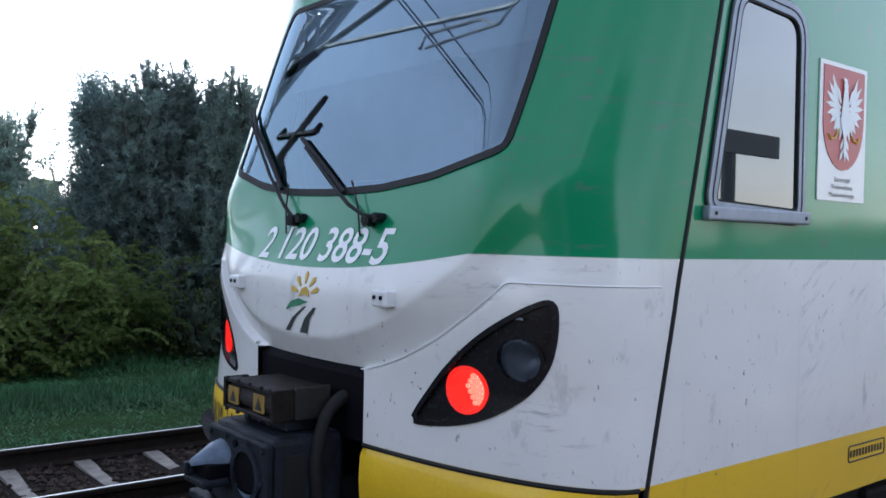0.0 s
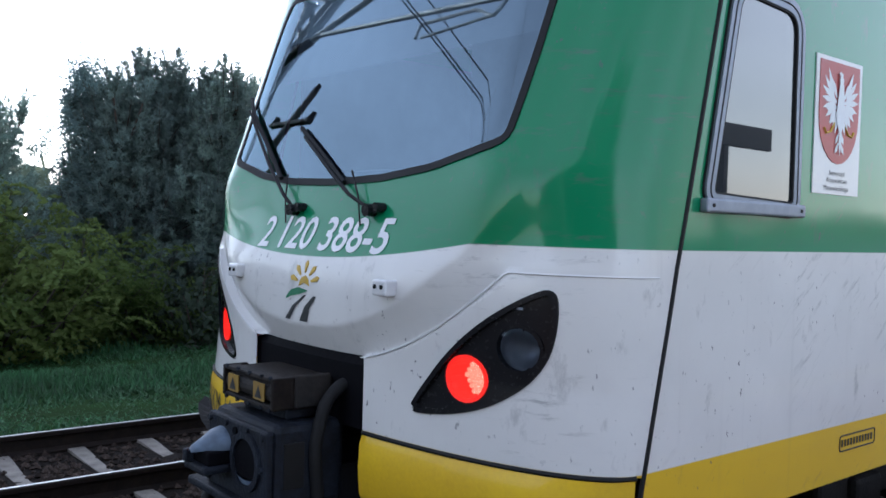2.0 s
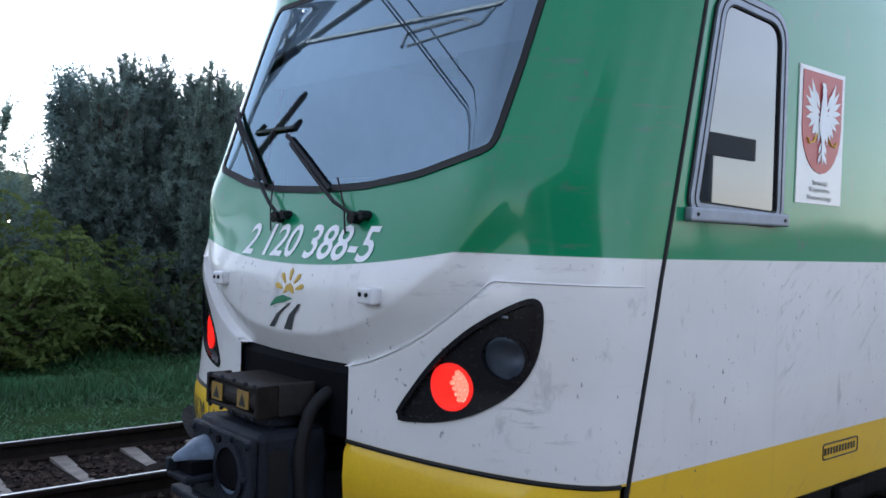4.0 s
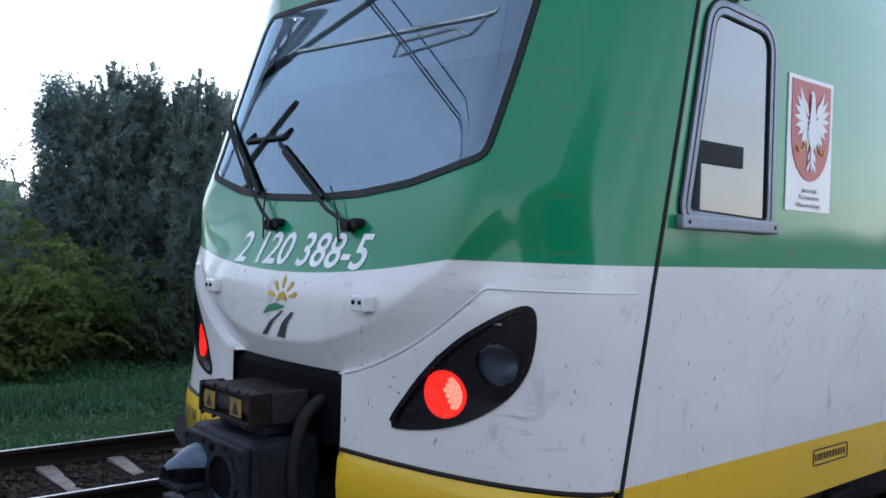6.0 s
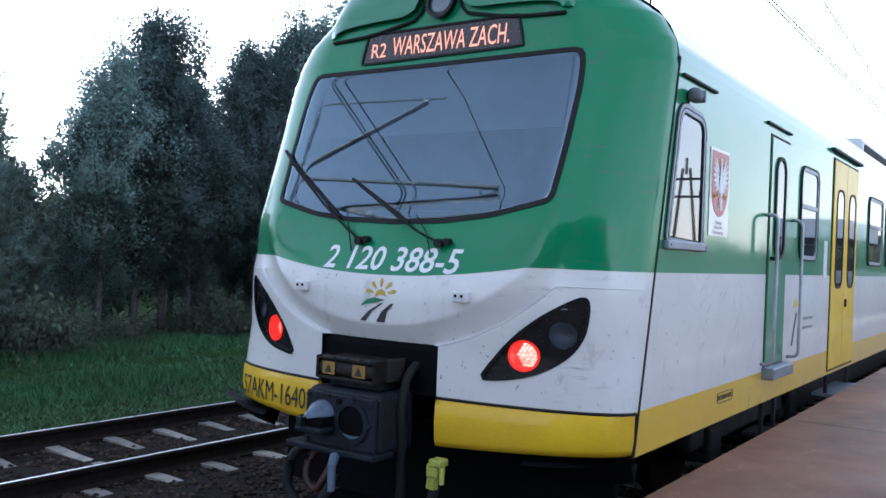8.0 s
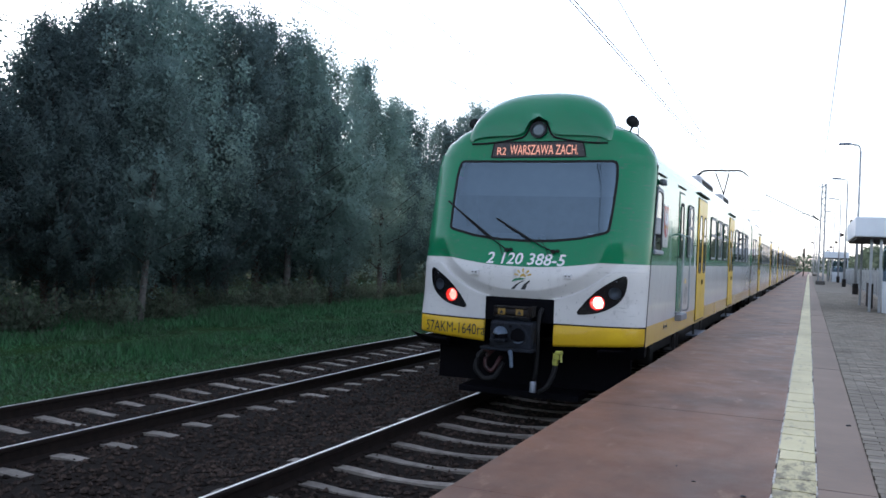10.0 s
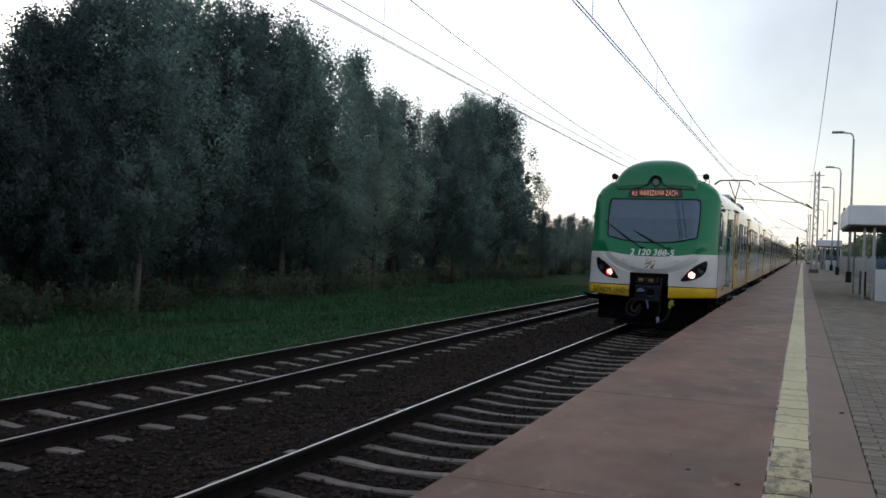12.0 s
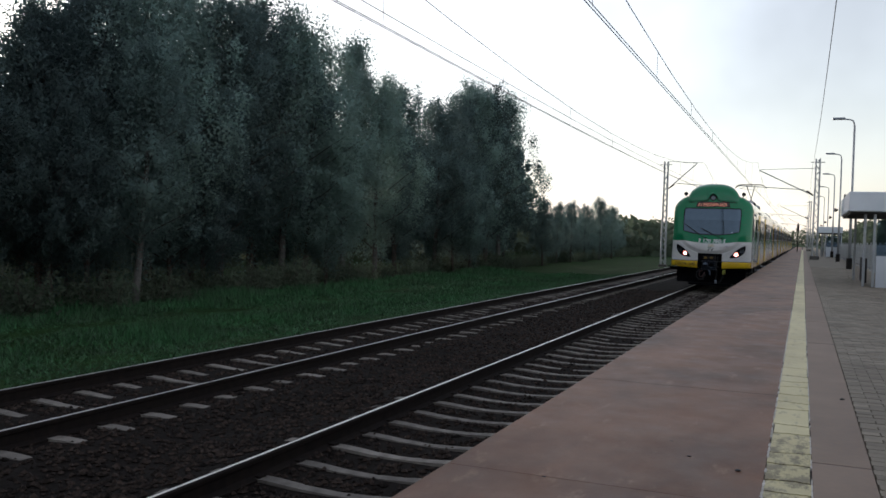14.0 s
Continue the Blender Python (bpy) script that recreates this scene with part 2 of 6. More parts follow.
M = dict(
    nose=livery("nose_paint", True), side=livery("side_paint", False),
    green=surface("green_paint", GREEN, 0.4, spec=0.15, second=(0.006, 0.175, 0.08), scale=2, bump=0.0, coat=1.0),
    yellow=surface("yellow_paint", YELLOW, 0.5, second=(0.6, 0.37, 0.012), scale=3, bump=0.03, coat=0.35, spec=0.25),
    white=surface("white_paint", WHITE, 0.45, second=(0.62, 0.62, 0.64), scale=4, bump=0.03, coat=0.6),
    black=surface("black_plastic", (0.008, 0.008, 0.01), 0.25, second=(0.012, 0.012, 0.014), bump=0.02, coat=0.0, spec=0.25),
    # near black, for some black parts and for shade put into the colour
    void=surface("matt_black_parts_and_shade", (0.004, 0.004, 0.006), 0.7, bump=0.0, spec=0.06),
    rubber=surface("black_rubber", (0.015, 0.015, 0.016), 0.65, bump=0.1, spec=0.2),
    dark=surface("dark_underframe", (0.018, 0.017, 0.017), 0.75, second=(0.035, 0.03, 0.027), bump=0.3, spec=0.2),
    iron=surface("cast_iron", (0.016, 0.021, 0.032), 0.6, 0.1, second=(0.006, 0.007, 0.010), scale=14, bump=0.5, spec=0.22),
    steel_blue=surface("worn_blue_steel", (0.10, 0.14, 0.20), 0.45, 0.2, second=(0.07, 0.095, 0.13), scale=18, bump=0.2),
    brown=surface("brown_housing", (0.018, 0.013, 0.010), 0.6, second=(0.007, 0.005, 0.005), scale=16, bump=0.4, spec=0.15),
    ochre=surface("ochre_sticker", (0.3, 0.18, 0.025), 0.6, second=(0.2, 0.12, 0.025), bump=0.05),
    alu=surface("brushed_aluminium", (0.26, 0.285, 0.34), 0.42, 0.5, second=(0.2, 0.22, 0.265), scale=12, bump=0.05),
    screen=clear_glass("windscreen_glass", (0.42, 0.5, 0.58), 2.5),
    pane=surface("tinted_pane", (0.02, 0.024, 0.028), 0.015, second=(0.025, 0.03, 0.034), scale=1.0, fine=0.5, bump=0.0, ior=2.6),
    lens_grey=surface("lamp_lens", (0.14, 0.18, 0.2), 0.15, second=(0.08, 0.11, 0.12), scale=9, bump=0.0, coat=0.6),
    smoke=clear_glass("smoky_lamp_glass", (0.58, 0.61, 0.64), 1.35),
    lamp_red=glow("tail_lamp_red", (1.0, 0.018, 0.006), 0.18, (0.5, 0.01, 0.005)),
    led=diodes("tail_lamp_diodes", (1.0, 0.16, 0.09), 0.7, 0.013),
    diode=glow("bright_diode", (1.0, 0.6, 0.5), 9.0),
    led_cell=glow("diode_cell_red", (1.0, 0.10, 0.055), 0.7, (0.4, 0.01, 0.005)),
    board=surface("display_black", (0.02, 0.016, 0.016), 0.25, second=(0.03, 0.022, 0.022), bump=0.0),
    orange=glow("display_diodes", (1.0, 0.40, 0.25), 0.33),
    grey=surface("interior_grey", (0.12, 0.14, 0.16), 0.6, bump=0.05),
    blind=surface("sun_blind", (0.16, 0.18, 0.2), 0.8, second=(0.13, 0.15, 0.17), bump=0.05),
    red=surface("crest_red", (0.42, 0.055, 0.045), 0.5, second=(0.36, 0.045, 0.04), bump=0.0, coat=0.3),
    letter_white=surface("white_lettering", (0.78, 0.79, 0.8), 0.5, second=(0.7, 0.71, 0.73), bump=0.0),
    letter_dark=surface("dark_lettering", (0.02, 0.022, 0.024), 0.5, bump=0.0),
    logo_green=surface("logo_green", (0.02, 0.2, 0.09), 0.5, bump=0.0),
    logo_yellow=surface("logo_yellow", (0.6, 0.38, 0.03), 0.5, bump=0.0),
    hose_yellow=surface("yellow_valve", (0.45, 0.46, 0.06), 0.5, second=(0.3, 0.3, 0.08), scale=20, bump=0.2),
    hose_red=surface("red_valve", (0.06, 0.012, 0.013), 0.55, second=(0.018, 0.009, 0.01), scale=9, bump=0.2),
    roof=surface("roof_paint", (0.52, 0.53, 0.55), 0.5, second=(0.4, 0.41, 0.43), scale=2, bump=0.05, coat=0.2),
    rail_side=surface("rusty_rail", (0.022, 0.015, 0.012), 0.85, second=(0.012, 0.009, 0.008), scale=10, bump=0.3, spec=0.15),
    rail_top=surface("polished_rail_head", (0.95, 0.93, 0.89), 0.4, 1.0, second=(0.8, 0.78, 0.75), scale=20, bump=0.02),
    sleeper=surface("sleeper_concrete", (0.28, 0.25, 0.215), 0.85, second=(0.13, 0.112, 0.095), scale=7, bump=0.4, per_piece=0.22),
    ballast=surface("ballast_bed", (0.018, 0.0135, 0.011), 0.95, second=(0.009, 0.007, 0.006), scale=18, fine=45, bump=1.0, spec=0.1),
    stone=surface("ballast_stone", (0.052, 0.036, 0.028), 0.9, second=(0.02, 0.014, 0.011), scale=12, bump=0.4, per_piece=0.7, island=True, spec=0.2),
    soil=surface("grassy_soil", (0.024, 0.06, 0.016), 0.95, second=(0.018, 0.034, 0.011), scale=0.6, fine=9, bump=0.8, spec=0.05),
    grass=surface("grass_blades", (0.032, 0.13, 0.042), 0.7, second=(0.028, 0.075, 0.026), scale=0.5, fine=2, bump=0.0, per_piece=0.4, island=True),
    slab=scuffed("reddish_concrete", (0.24, 0.106, 0.053), (0.118, 0.053, 0.029), (0.36, 0.22, 0.145)),
    strip=surface("mauve_concrete", (0.31, 0.215, 0.155), 0.7, second=(0.22, 0.155, 0.115), scale=1.2, fine=22, bump=0.08, per_piece=0.05),
    paver=surface("grey_paver", (0.31, 0.262, 0.2), 0.85, second=(0.21, 0.178, 0.137), scale=2.2, fine=40, bump=0.3, per_piece=0.16),
    paver_far=surface("grey_paver_field", (0.31, 0.262, 0.2), 0.85, second=(0.21, 0.178, 0.137), scale=2.2, fine=40, bump=0.3, per_piece=0.16, island=True),
    sand=surface("joint_sand", (0.055, 0.045, 0.04), 0.95, bump=0.3),
    line=scuffed("worn_yellow_paint", (0.76, 0.67, 0.38), (0.58, 0.5, 0.27), (0.3, 0.25, 0.16), 9.0, 0.56, 0.7),
    line_worn=scuffed("rubbed_yellow_paint", (0.7, 0.61, 0.33), (0.5, 0.43, 0.23), (0.15, 0.12, 0.08), 13.0, 0.45, 0.8),
    chalk=surface("white_paint_edge", (0.72, 0.68, 0.62), 0.8, second=(0.4, 0.36, 0.32), scale=14, bump=0.2),
    wall=surface("platform_wall", (0.14, 0.13, 0.12), 0.9, second=(0.09, 0.085, 0.08), scale=2, bump=0.4),
    zinc=surface("galvanised_steel", (0.42, 0.44, 0.46), 0.5, 0.5, second=(0.32, 0.34, 0.36), scale=8, bump=0.05),
    wire=surface("copper_wire", (0.05, 0.045, 0.04), 0.5, 0.6, bump=0.0),
    shelter_white=surface("shelter_panel", (0.74, 0.78, 0.83), 0.6, second=(0.66, 0.7, 0.75), scale=2, bump=0.05),
    sign=surface("sign_dark", (0.03, 0.032, 0.036), 0.6, bump=0.02),
    bark=surface("pine_bark", (0.075, 0.055, 0.042), 0.9, second=(0.04, 0.032, 0.027), scale=8, bump=0.6),
    birch=surface("birch_bark", (0.15, 0.138, 0.122), 0.8, second=(0.035, 0.032, 0.03), scale=6, bump=0.4),
)


def foliage(name, colour, second):
    m, n, l, p = shader(name)
    r = n.new("ShaderNodeNewGeometry").outputs["Random Per Island"]
    c = mix_colour(n, l, math_node(n, l, "MULTIPLY", r, 0.5), colour, second)
    c = mix_colour(n, l, ramp(n, l, noise_node(n, l, 0.8), 0.3, 0.7), c, tuple(0.75 * v for v in second))
    hs = n.new("ShaderNodeHueSaturation")
    own = n.new("ShaderNodeObjectInfo").outputs["Random"]
    l.new(math_node(n, l, "MULTIPLY_ADD", own, 1.1, 0.6), hs.inputs["Value"])
    l.new(math_node(n, l, "MULTIPLY_ADD", own, -0.05, 0.525), hs.inputs["Hue"])
    l.new(c, hs.inputs["Color"])
    c = hs.outputs[0]
    l.new(c, p.inputs["Base Color"])
    p.inputs["Roughness"].default_value = 0.7
    p.inputs["Specular IOR Level"].default_value = 0.1
    t = n.new("ShaderNodeBsdfTranslucent")
    l.new(c, t.inputs["Color"])
    mx = n.new("ShaderNodeMixShader")
    mx.inputs[0].default_value = 0.5
    l.new(p.outputs[0], mx.inputs[1])
    l.new(t.outputs[0], mx.inputs[2])
    l.new(mx.outputs[0], n["Material Output"].inputs["Surface"])
    return m


# birch and pine colours are bluer and paler, with the haze put in
LEAF = foliage("birch_leaves", (0.16, 0.248, 0.24), (0.203, 0.277, 0.25))
NEEDLE = foliage("pine_needles", (0.15, 0.215, 0.2), (0.19, 0.25, 0.215))
FROND = foliage("locust_leaves", (0.068, 0.115, 0.034), (0.092, 0.13, 0.038))
SHRUB = foliage("shrub_leaves", (0.09, 0.125, 0.088), (0.115, 0.14, 0.095))


# ---- building helpers ----
def finish(bm, name, material, smooth=False):
    me = bpy.data.meshes.new(name)
    bm.to_mesh(me)
    bm.free()
    me.materials.append(material)
    if smooth:
        me.shade_smooth()
    return me


def part(name, bm, material, parent, label="", smooth=False):
    ob = new(name, finish(bm, name, material, smooth))
    ob.parent = parent
    return tagged(ob, label)


def solid(name, bm, material, label, category, kind="", group="", smooth=False):
    return tagged(new(name, finish(bm, name, material, smooth)), label, category, group, kind)


def empty(name, label, category, group=""):
    return tagged(new(name), label, category, group)


def box(bm, x0, x1, y0, y1, z0, z1, bevel=0.0):
    vs = [bm.verts.new((x, y, z)) for x in (x0, x1) for y in (y0, y1) for z in (z0, z1)]
    fs = [bm.faces.new([vs[i] for i in q]) for q in ((0, 1, 3, 2), (4, 6, 7, 5), (0, 4, 5, 1), (2, 3, 7, 6), (0, 2, 6, 4), (1, 5, 7, 3))]
    if bevel:
        es = {e for f in fs for e in f.edges}
        bmesh.ops.bevel(bm, geom=list(es), offset=bevel, segments=2, affect="EDGES", profile=0.5)
    return bm


def one_box(*size, bevel=0.0):
    return box(bmesh.new(), *size, bevel=bevel)


def tube(bm, pts, radius, seg=8, taper=None):
    """A round bar along points; taper gives the end's share of the radius."""
    pts = [Vector(p) for p in pts]
    rings = []
    for i, p in enumerate(pts):
        d = (pts[min(i + 1, len(pts) - 1)] - pts[max(i - 1, 0)]).normalized()
        u = d.cross(Vector((0.31, 0.22, 0.93))).normalized()
        v = d.cross(u)
        r = radius * (1 + ((taper or 1) - 1) * i / max(len(pts) - 1, 1))
        rings.append([bm.verts.new(p + r * (math.cos(2 * math.pi * k / seg) * u + math.sin(2 * math.pi * k / seg) * v)) for k in range(seg)])
    for a, b in zip(rings, rings[1:]):
        for k in range(seg):
            bm.faces.new((a[k], a[(k + 1) % seg], b[(k + 1) % seg], b[k]))
    bm.faces.new(rings[0][::-1])
    bm.faces.new(rings[-1])
    return bm


def bar(pts, radius, seg=8, taper=None):
    return tube(bmesh.new(), pts, radius, seg, taper)


def round_path(pts, r=0.06, steps=4):
    """A path with its corners rounded."""
    pts = [Vector(p) for p in pts]
    out = [pts[0]]
    for a, b, c in zip(pts, pts[1:], pts[2:]):
        p, q = b + (a - b).normalized() * r, b + (c - b).normalized() * r
        out += [p.lerp(b, k / steps).lerp(b.lerp(q, k / steps), k / steps) for k in range(steps + 1)]
    return out + [pts[-1]]


def rounded(x0, x1, z0, z1, r, steps=5):
    """A rounded rectangle's outline, as pairs."""
    out = []
    for cx, cz, a0 in ((x1 - r, z1 - r, 0), (x0 + r, z1 - r, 90), (x0 + r, z0 + r, 180), (x1 - r, z0 + r, 270)):
        for k in range(steps + 1):
            a = radians(a0 + 90 * k / steps)
            out.append((cx + r * math.cos(a), cz + r * math.sin(a)))
    return out


def grow(outline, d):
    """The outline moved outwards by d."""
    n, out = len(outline), []
    area = sum(outline[i][0] * outline[(i + 1) % n][1] - outline[(i + 1) % n][0] * outline[i][1] for i in range(n))
    s = 1 if area > 0 else -1
    for i in range(n):
        a, b = Vector(outline[i - 1]), Vector(outline[(i + 1) % n])
        t = (b - a).normalized()
        out.append((outline[i][0] + s * d * t.y, outline[i][1] - s * d * t.x))
    return out


def dense(outline, step=0.05):
    out, n = [], len(outline)
    for i in range(n):
        a, b = Vector(outline[i]), Vector(outline[(i + 1) % n])
        k = max(1, round((b - a).length / step))
        out += [tuple(a.lerp(b, j / k)) for j in range(k)]
    return out


def eased(outline, times=2):
    """The outline with its corners cut softer, twice."""
    for _ in range(times):
        out = []
        for (ax, ay), (bx, by) in zip(outline, outline[1:] + outline[:1]):
            out += [(ax * 0.75 + bx * 0.25, ay * 0.75 + by * 0.25), (ax * 0.25 + bx * 0.75, ay * 0.25 + by * 0.75)]
        outline = out
    return outline


def inside(p, outline):
    x, y = p
    hit = False
    for (x0, y0), (x1, y1) in zip(outline, outline[1:] + outline[:1]):
        if (y0 > y) != (y1 > y) and x < (x1 - x0) * (y - y0) / (y1 - y0) + x0:
            hit = not hit
    return hit


def plate(outline, place, depth, rings=6, thick=0.01, holes=()):
    """A sheet that follows a surface: place(u, v, out) gives the point; out is how far it stands proud."""
    bm = bmesh.new()
    o = dense(outline)
    cu, cv = sum(p[0] for p in o) / len(o), sum(p[1] for p in o) / len(o)
    rows = [[bm.verts.new(place(cu + (u - cu) * k / rings, cv + (v - cv) * k / rings, depth)) for u, v in o] for k in range(1, rings + 1)]
    rows.append([bm.verts.new(place(u, v, depth - thick)) for u, v in o])
    mid = bm.verts.new(place(cu, cv, depth))
    n = len(o)
    for k in range(n):
        bm.faces.new((mid, rows[0][k], rows[0][(k + 1) % n]))
    for a, b in zip(rows, rows[1:]):
        for k in range(n):
            bm.faces.new((a[k], b[k], b[(k + 1) % n], a[(k + 1) % n]))
    bmesh.ops.recalc_face_normals(bm, faces=bm.faces)
    if holes:
        gone = []
        for f in bm.faces:
            q = f.calc_center_median()
            if any((abs(q.x) - hx) ** 2 + (q.z - hz) ** 2 < hr * hr for hx, hz, hr in holes):
                gone.append(f)
        bmesh.ops.delete(bm, geom=gone, context="FACES")
    return bm


def hoop(outline, width, place, depth, thick=0.02):
    """A raised frame round an outline, on a surface."""
    bm = bmesh.new()
    o = dense(outline, 0.06)
    g = grow(o, width)
    ro = [[bm.verts.new(place(u, v, d)) for u, v in line] for line, d in ((g, depth - thick), (g, depth), (o, depth), (o, depth - thick))]
    n = len(o)
    for a, b in zip(ro, ro[1:]):
        for k in range(n):
            bm.faces.new((a[k], a[(k + 1) % n], b[(k + 1) % n], b[k]))
    bmesh.ops.recalc_face_normals(bm, faces=bm.faces)
    return bm


def lettering(text, place, u, v, height, width, depth, slant=0.0, squeeze=None, bold=0.0):
    """Raised letters on a surface: lower left corner at (u, v), total width and letter height in metres."""
    cu = bpy.data.curves.new("lettering", "FONT")
    cu.body, cu.size, cu.shear, cu.extrude, cu.resolution_u, cu.offset = text, 1.0, slant, 0.0, 3, bold
    ob = new("lettering", cu)
    me = bpy.data.meshes.new_from_object(ob.evaluated_get(bpy.context.evaluated_depsgraph_get()))
    bpy.data.objects.remove(ob)
    bm = bmesh.new()
    bm.from_mesh(me)
    xs, ys = [q.co.x for q in bm.verts], [q.co.y for q in bm.verts]
    x0, x1, y0, y1 = min(xs), max(xs), min(0, min(ys)) if squeeze else min(ys), max(ys)
    for q in bm.verts:
        q.co = place(u + (q.co.x - x0) / (x1 - x0) * width, v + (q.co.y - y0) / (y1 - y0) * height, depth)
    return bm


def loft(rings, close=False, cap=False):
    bm = bmesh.new()
    vs = [[bm.verts.new(p) for p in r] for r in rings]
    for a, b in zip(vs, vs[1:]):
        for k in range(len(a) - (0 if close else 1)):
            j = (k + 1) % len(a)
            bm.faces.new((a[k], a[j], b[j], b[k]))
    if cap:
        bm.faces.new(vs[0][::-1])
        bm.faces.new(vs[-1])
    bmesh.ops.recalc_face_normals(bm, faces=bm.faces)
    return bm


def arrays(name, verts, faces, material):
    me = bpy.data.meshes.new(name)
    me.from_pydata(verts, [], faces)
    me.materials.append(material)
    return me


# ---- ground, tracks, platform ----
PLAT, EDGE, BACK = 0.67, 1.589, 5.7
NEAR, FAR = 0.0, -3.85
rng = np.random.default_rng(7)


def ground_height(x, y):
    bank = min(1, max(0, (-x - 5.5) / 2.5))
    return -0.24 - 0.16 * bank + 0.05 * bank * noise.noise((x * 0.35, y * 0.2, 0)) + 0.03 * bank * noise.noise((x * 1.3, y * 1.1, 3))


def ground():
    bm = bmesh.new()
    xs = [-1500, -400, -120, -60, -40, -30] + [-24 + 0.6 * i for i in range(32)] + [-4.6, 1.9, 6.2, 12, 30, 100, 400, 1500]
    ys = [-1500, -300, -80, -30] + [-12 + 1.2 * i for i in range(70)] + [80, 100, 140, 220, 400, 900, 2500]
    rows = [[bm.verts.new((x, y, ground_height(x, y) if x < -5.2 else (-0.45 if x < 2 else -0.3))) for x in xs] for y in ys]
    for a, b in zip(rows, rows[1:]):
        for k in range(len(xs) - 1):
            bm.faces.new((a[k], a[k + 1], b[k + 1], b[k]))
    solid("ground", bm, M["soil"], "grassy verge and field beside the railway line", "ground", "structure", smooth=True)


BED = []


def ballast():
    bm = bmesh.new()
    prof = [(-5.75, -0.36), (-5.3, -0.2), (-5.0, -0.165), (-4.72, -0.175), (-4.5, -0.182), (-4.15, -0.186), (-3.55, -0.186), (-3.2, -0.182), (-2.98, -0.175), (-2.7, -0.158), (-2.45, -0.17), (-2.0, -0.22), (-1.8, -0.22), (-1.4, -0.17), (-1.15, -0.155), (-0.88, -0.165), (-0.6, -0.18), (-0.3, -0.198), (0.3, -0.2), (0.6, -0.182), (1.3, -0.19), (2.0, -0.3)]
    BED.extend(prof)
    ys = [-60 + 0.5 * i for i in range(250)] + [66 + 6 * i for i in range(60)]
    rows = []
    for y in ys:
        rows.append([bm.verts.new((x, y, z + 0.009 * noise.noise((x * 3, y * 3, 1)))) for x, z in prof])
    for a, b in zip(rows, rows[1:]):
        for k in range(len(prof) - 1):
            bm.faces.new((a[k], a[k + 1], b[k + 1], b[k]))
    solid("track_bed", bm, M["ballast"], "dark brown crushed stone ballast bed under two tracks", "ballast", "structure")


def stones():
    """Loose crushed stones on the bed."""
    octa = np.array([(1, 0, 0), (-1, 0, 0), (0, 1, 0), (0, -1, 0), (0, 0, 1), (0, 0, -1)], float)
    tri = np.array([(0, 2, 4), (2, 1, 4), (1, 3, 4), (3, 0, 4), (2, 0, 5), (1, 2, 5), (3, 1, 5), (0, 3, 5)])
    n = 40000
    y = 1.5 + 33 * rng.random(n) ** 1.7
    x = -5.35 + 6.9 * rng.random(n)
    z = np.interp(x, [p[0] for p in BED], [p[1] for p in BED])
    # few stones lie on the sleepers
    clear = np.zeros(n, bool)
    for axis, first, pitch in ((NEAR, 6.4, 0.595), (FAR, 7.2, 0.6)):
        k = (y - first) / pitch
        clear |= (np.abs(k - np.round(k)) * pitch < 0.12) & (np.abs(x - axis) < 1.2) & (rng.random(n) < 0.9)
    x, y, z = x[~clear], y[~clear], z[~clear]
    n = len(x)
    r = 0.014 + 0.02 * rng.random(n)
    v = octa[None] * (0.7 + 0.6 * rng.random((n, 6, 1))) * (r[:, None, None] * np.array([1.15, 1.0, 0.75]))
    a = rng.random(n) * 6.28
    c, s = np.cos(a)[:, None], np.sin(a)[:, None]
    v = np.stack([v[..., 0] * c - v[..., 1] * s, v[..., 0] * s + v[..., 1] * c, v[..., 2]], -1)
    v += np.stack([x, y, z + r * 0.3], -1)[:, None]
    f = (tri[None] + 6 * np.arange(n)[:, None, None]).reshape(-1, 3)
    me = arrays("ballast_stones", v.reshape(-1, 3).tolist(), f.tolist(), M["stone"])
    tagged(new("ballast_stones", me), "loose dark crushed stones between the sleepers", "gravel", kind="stuff")


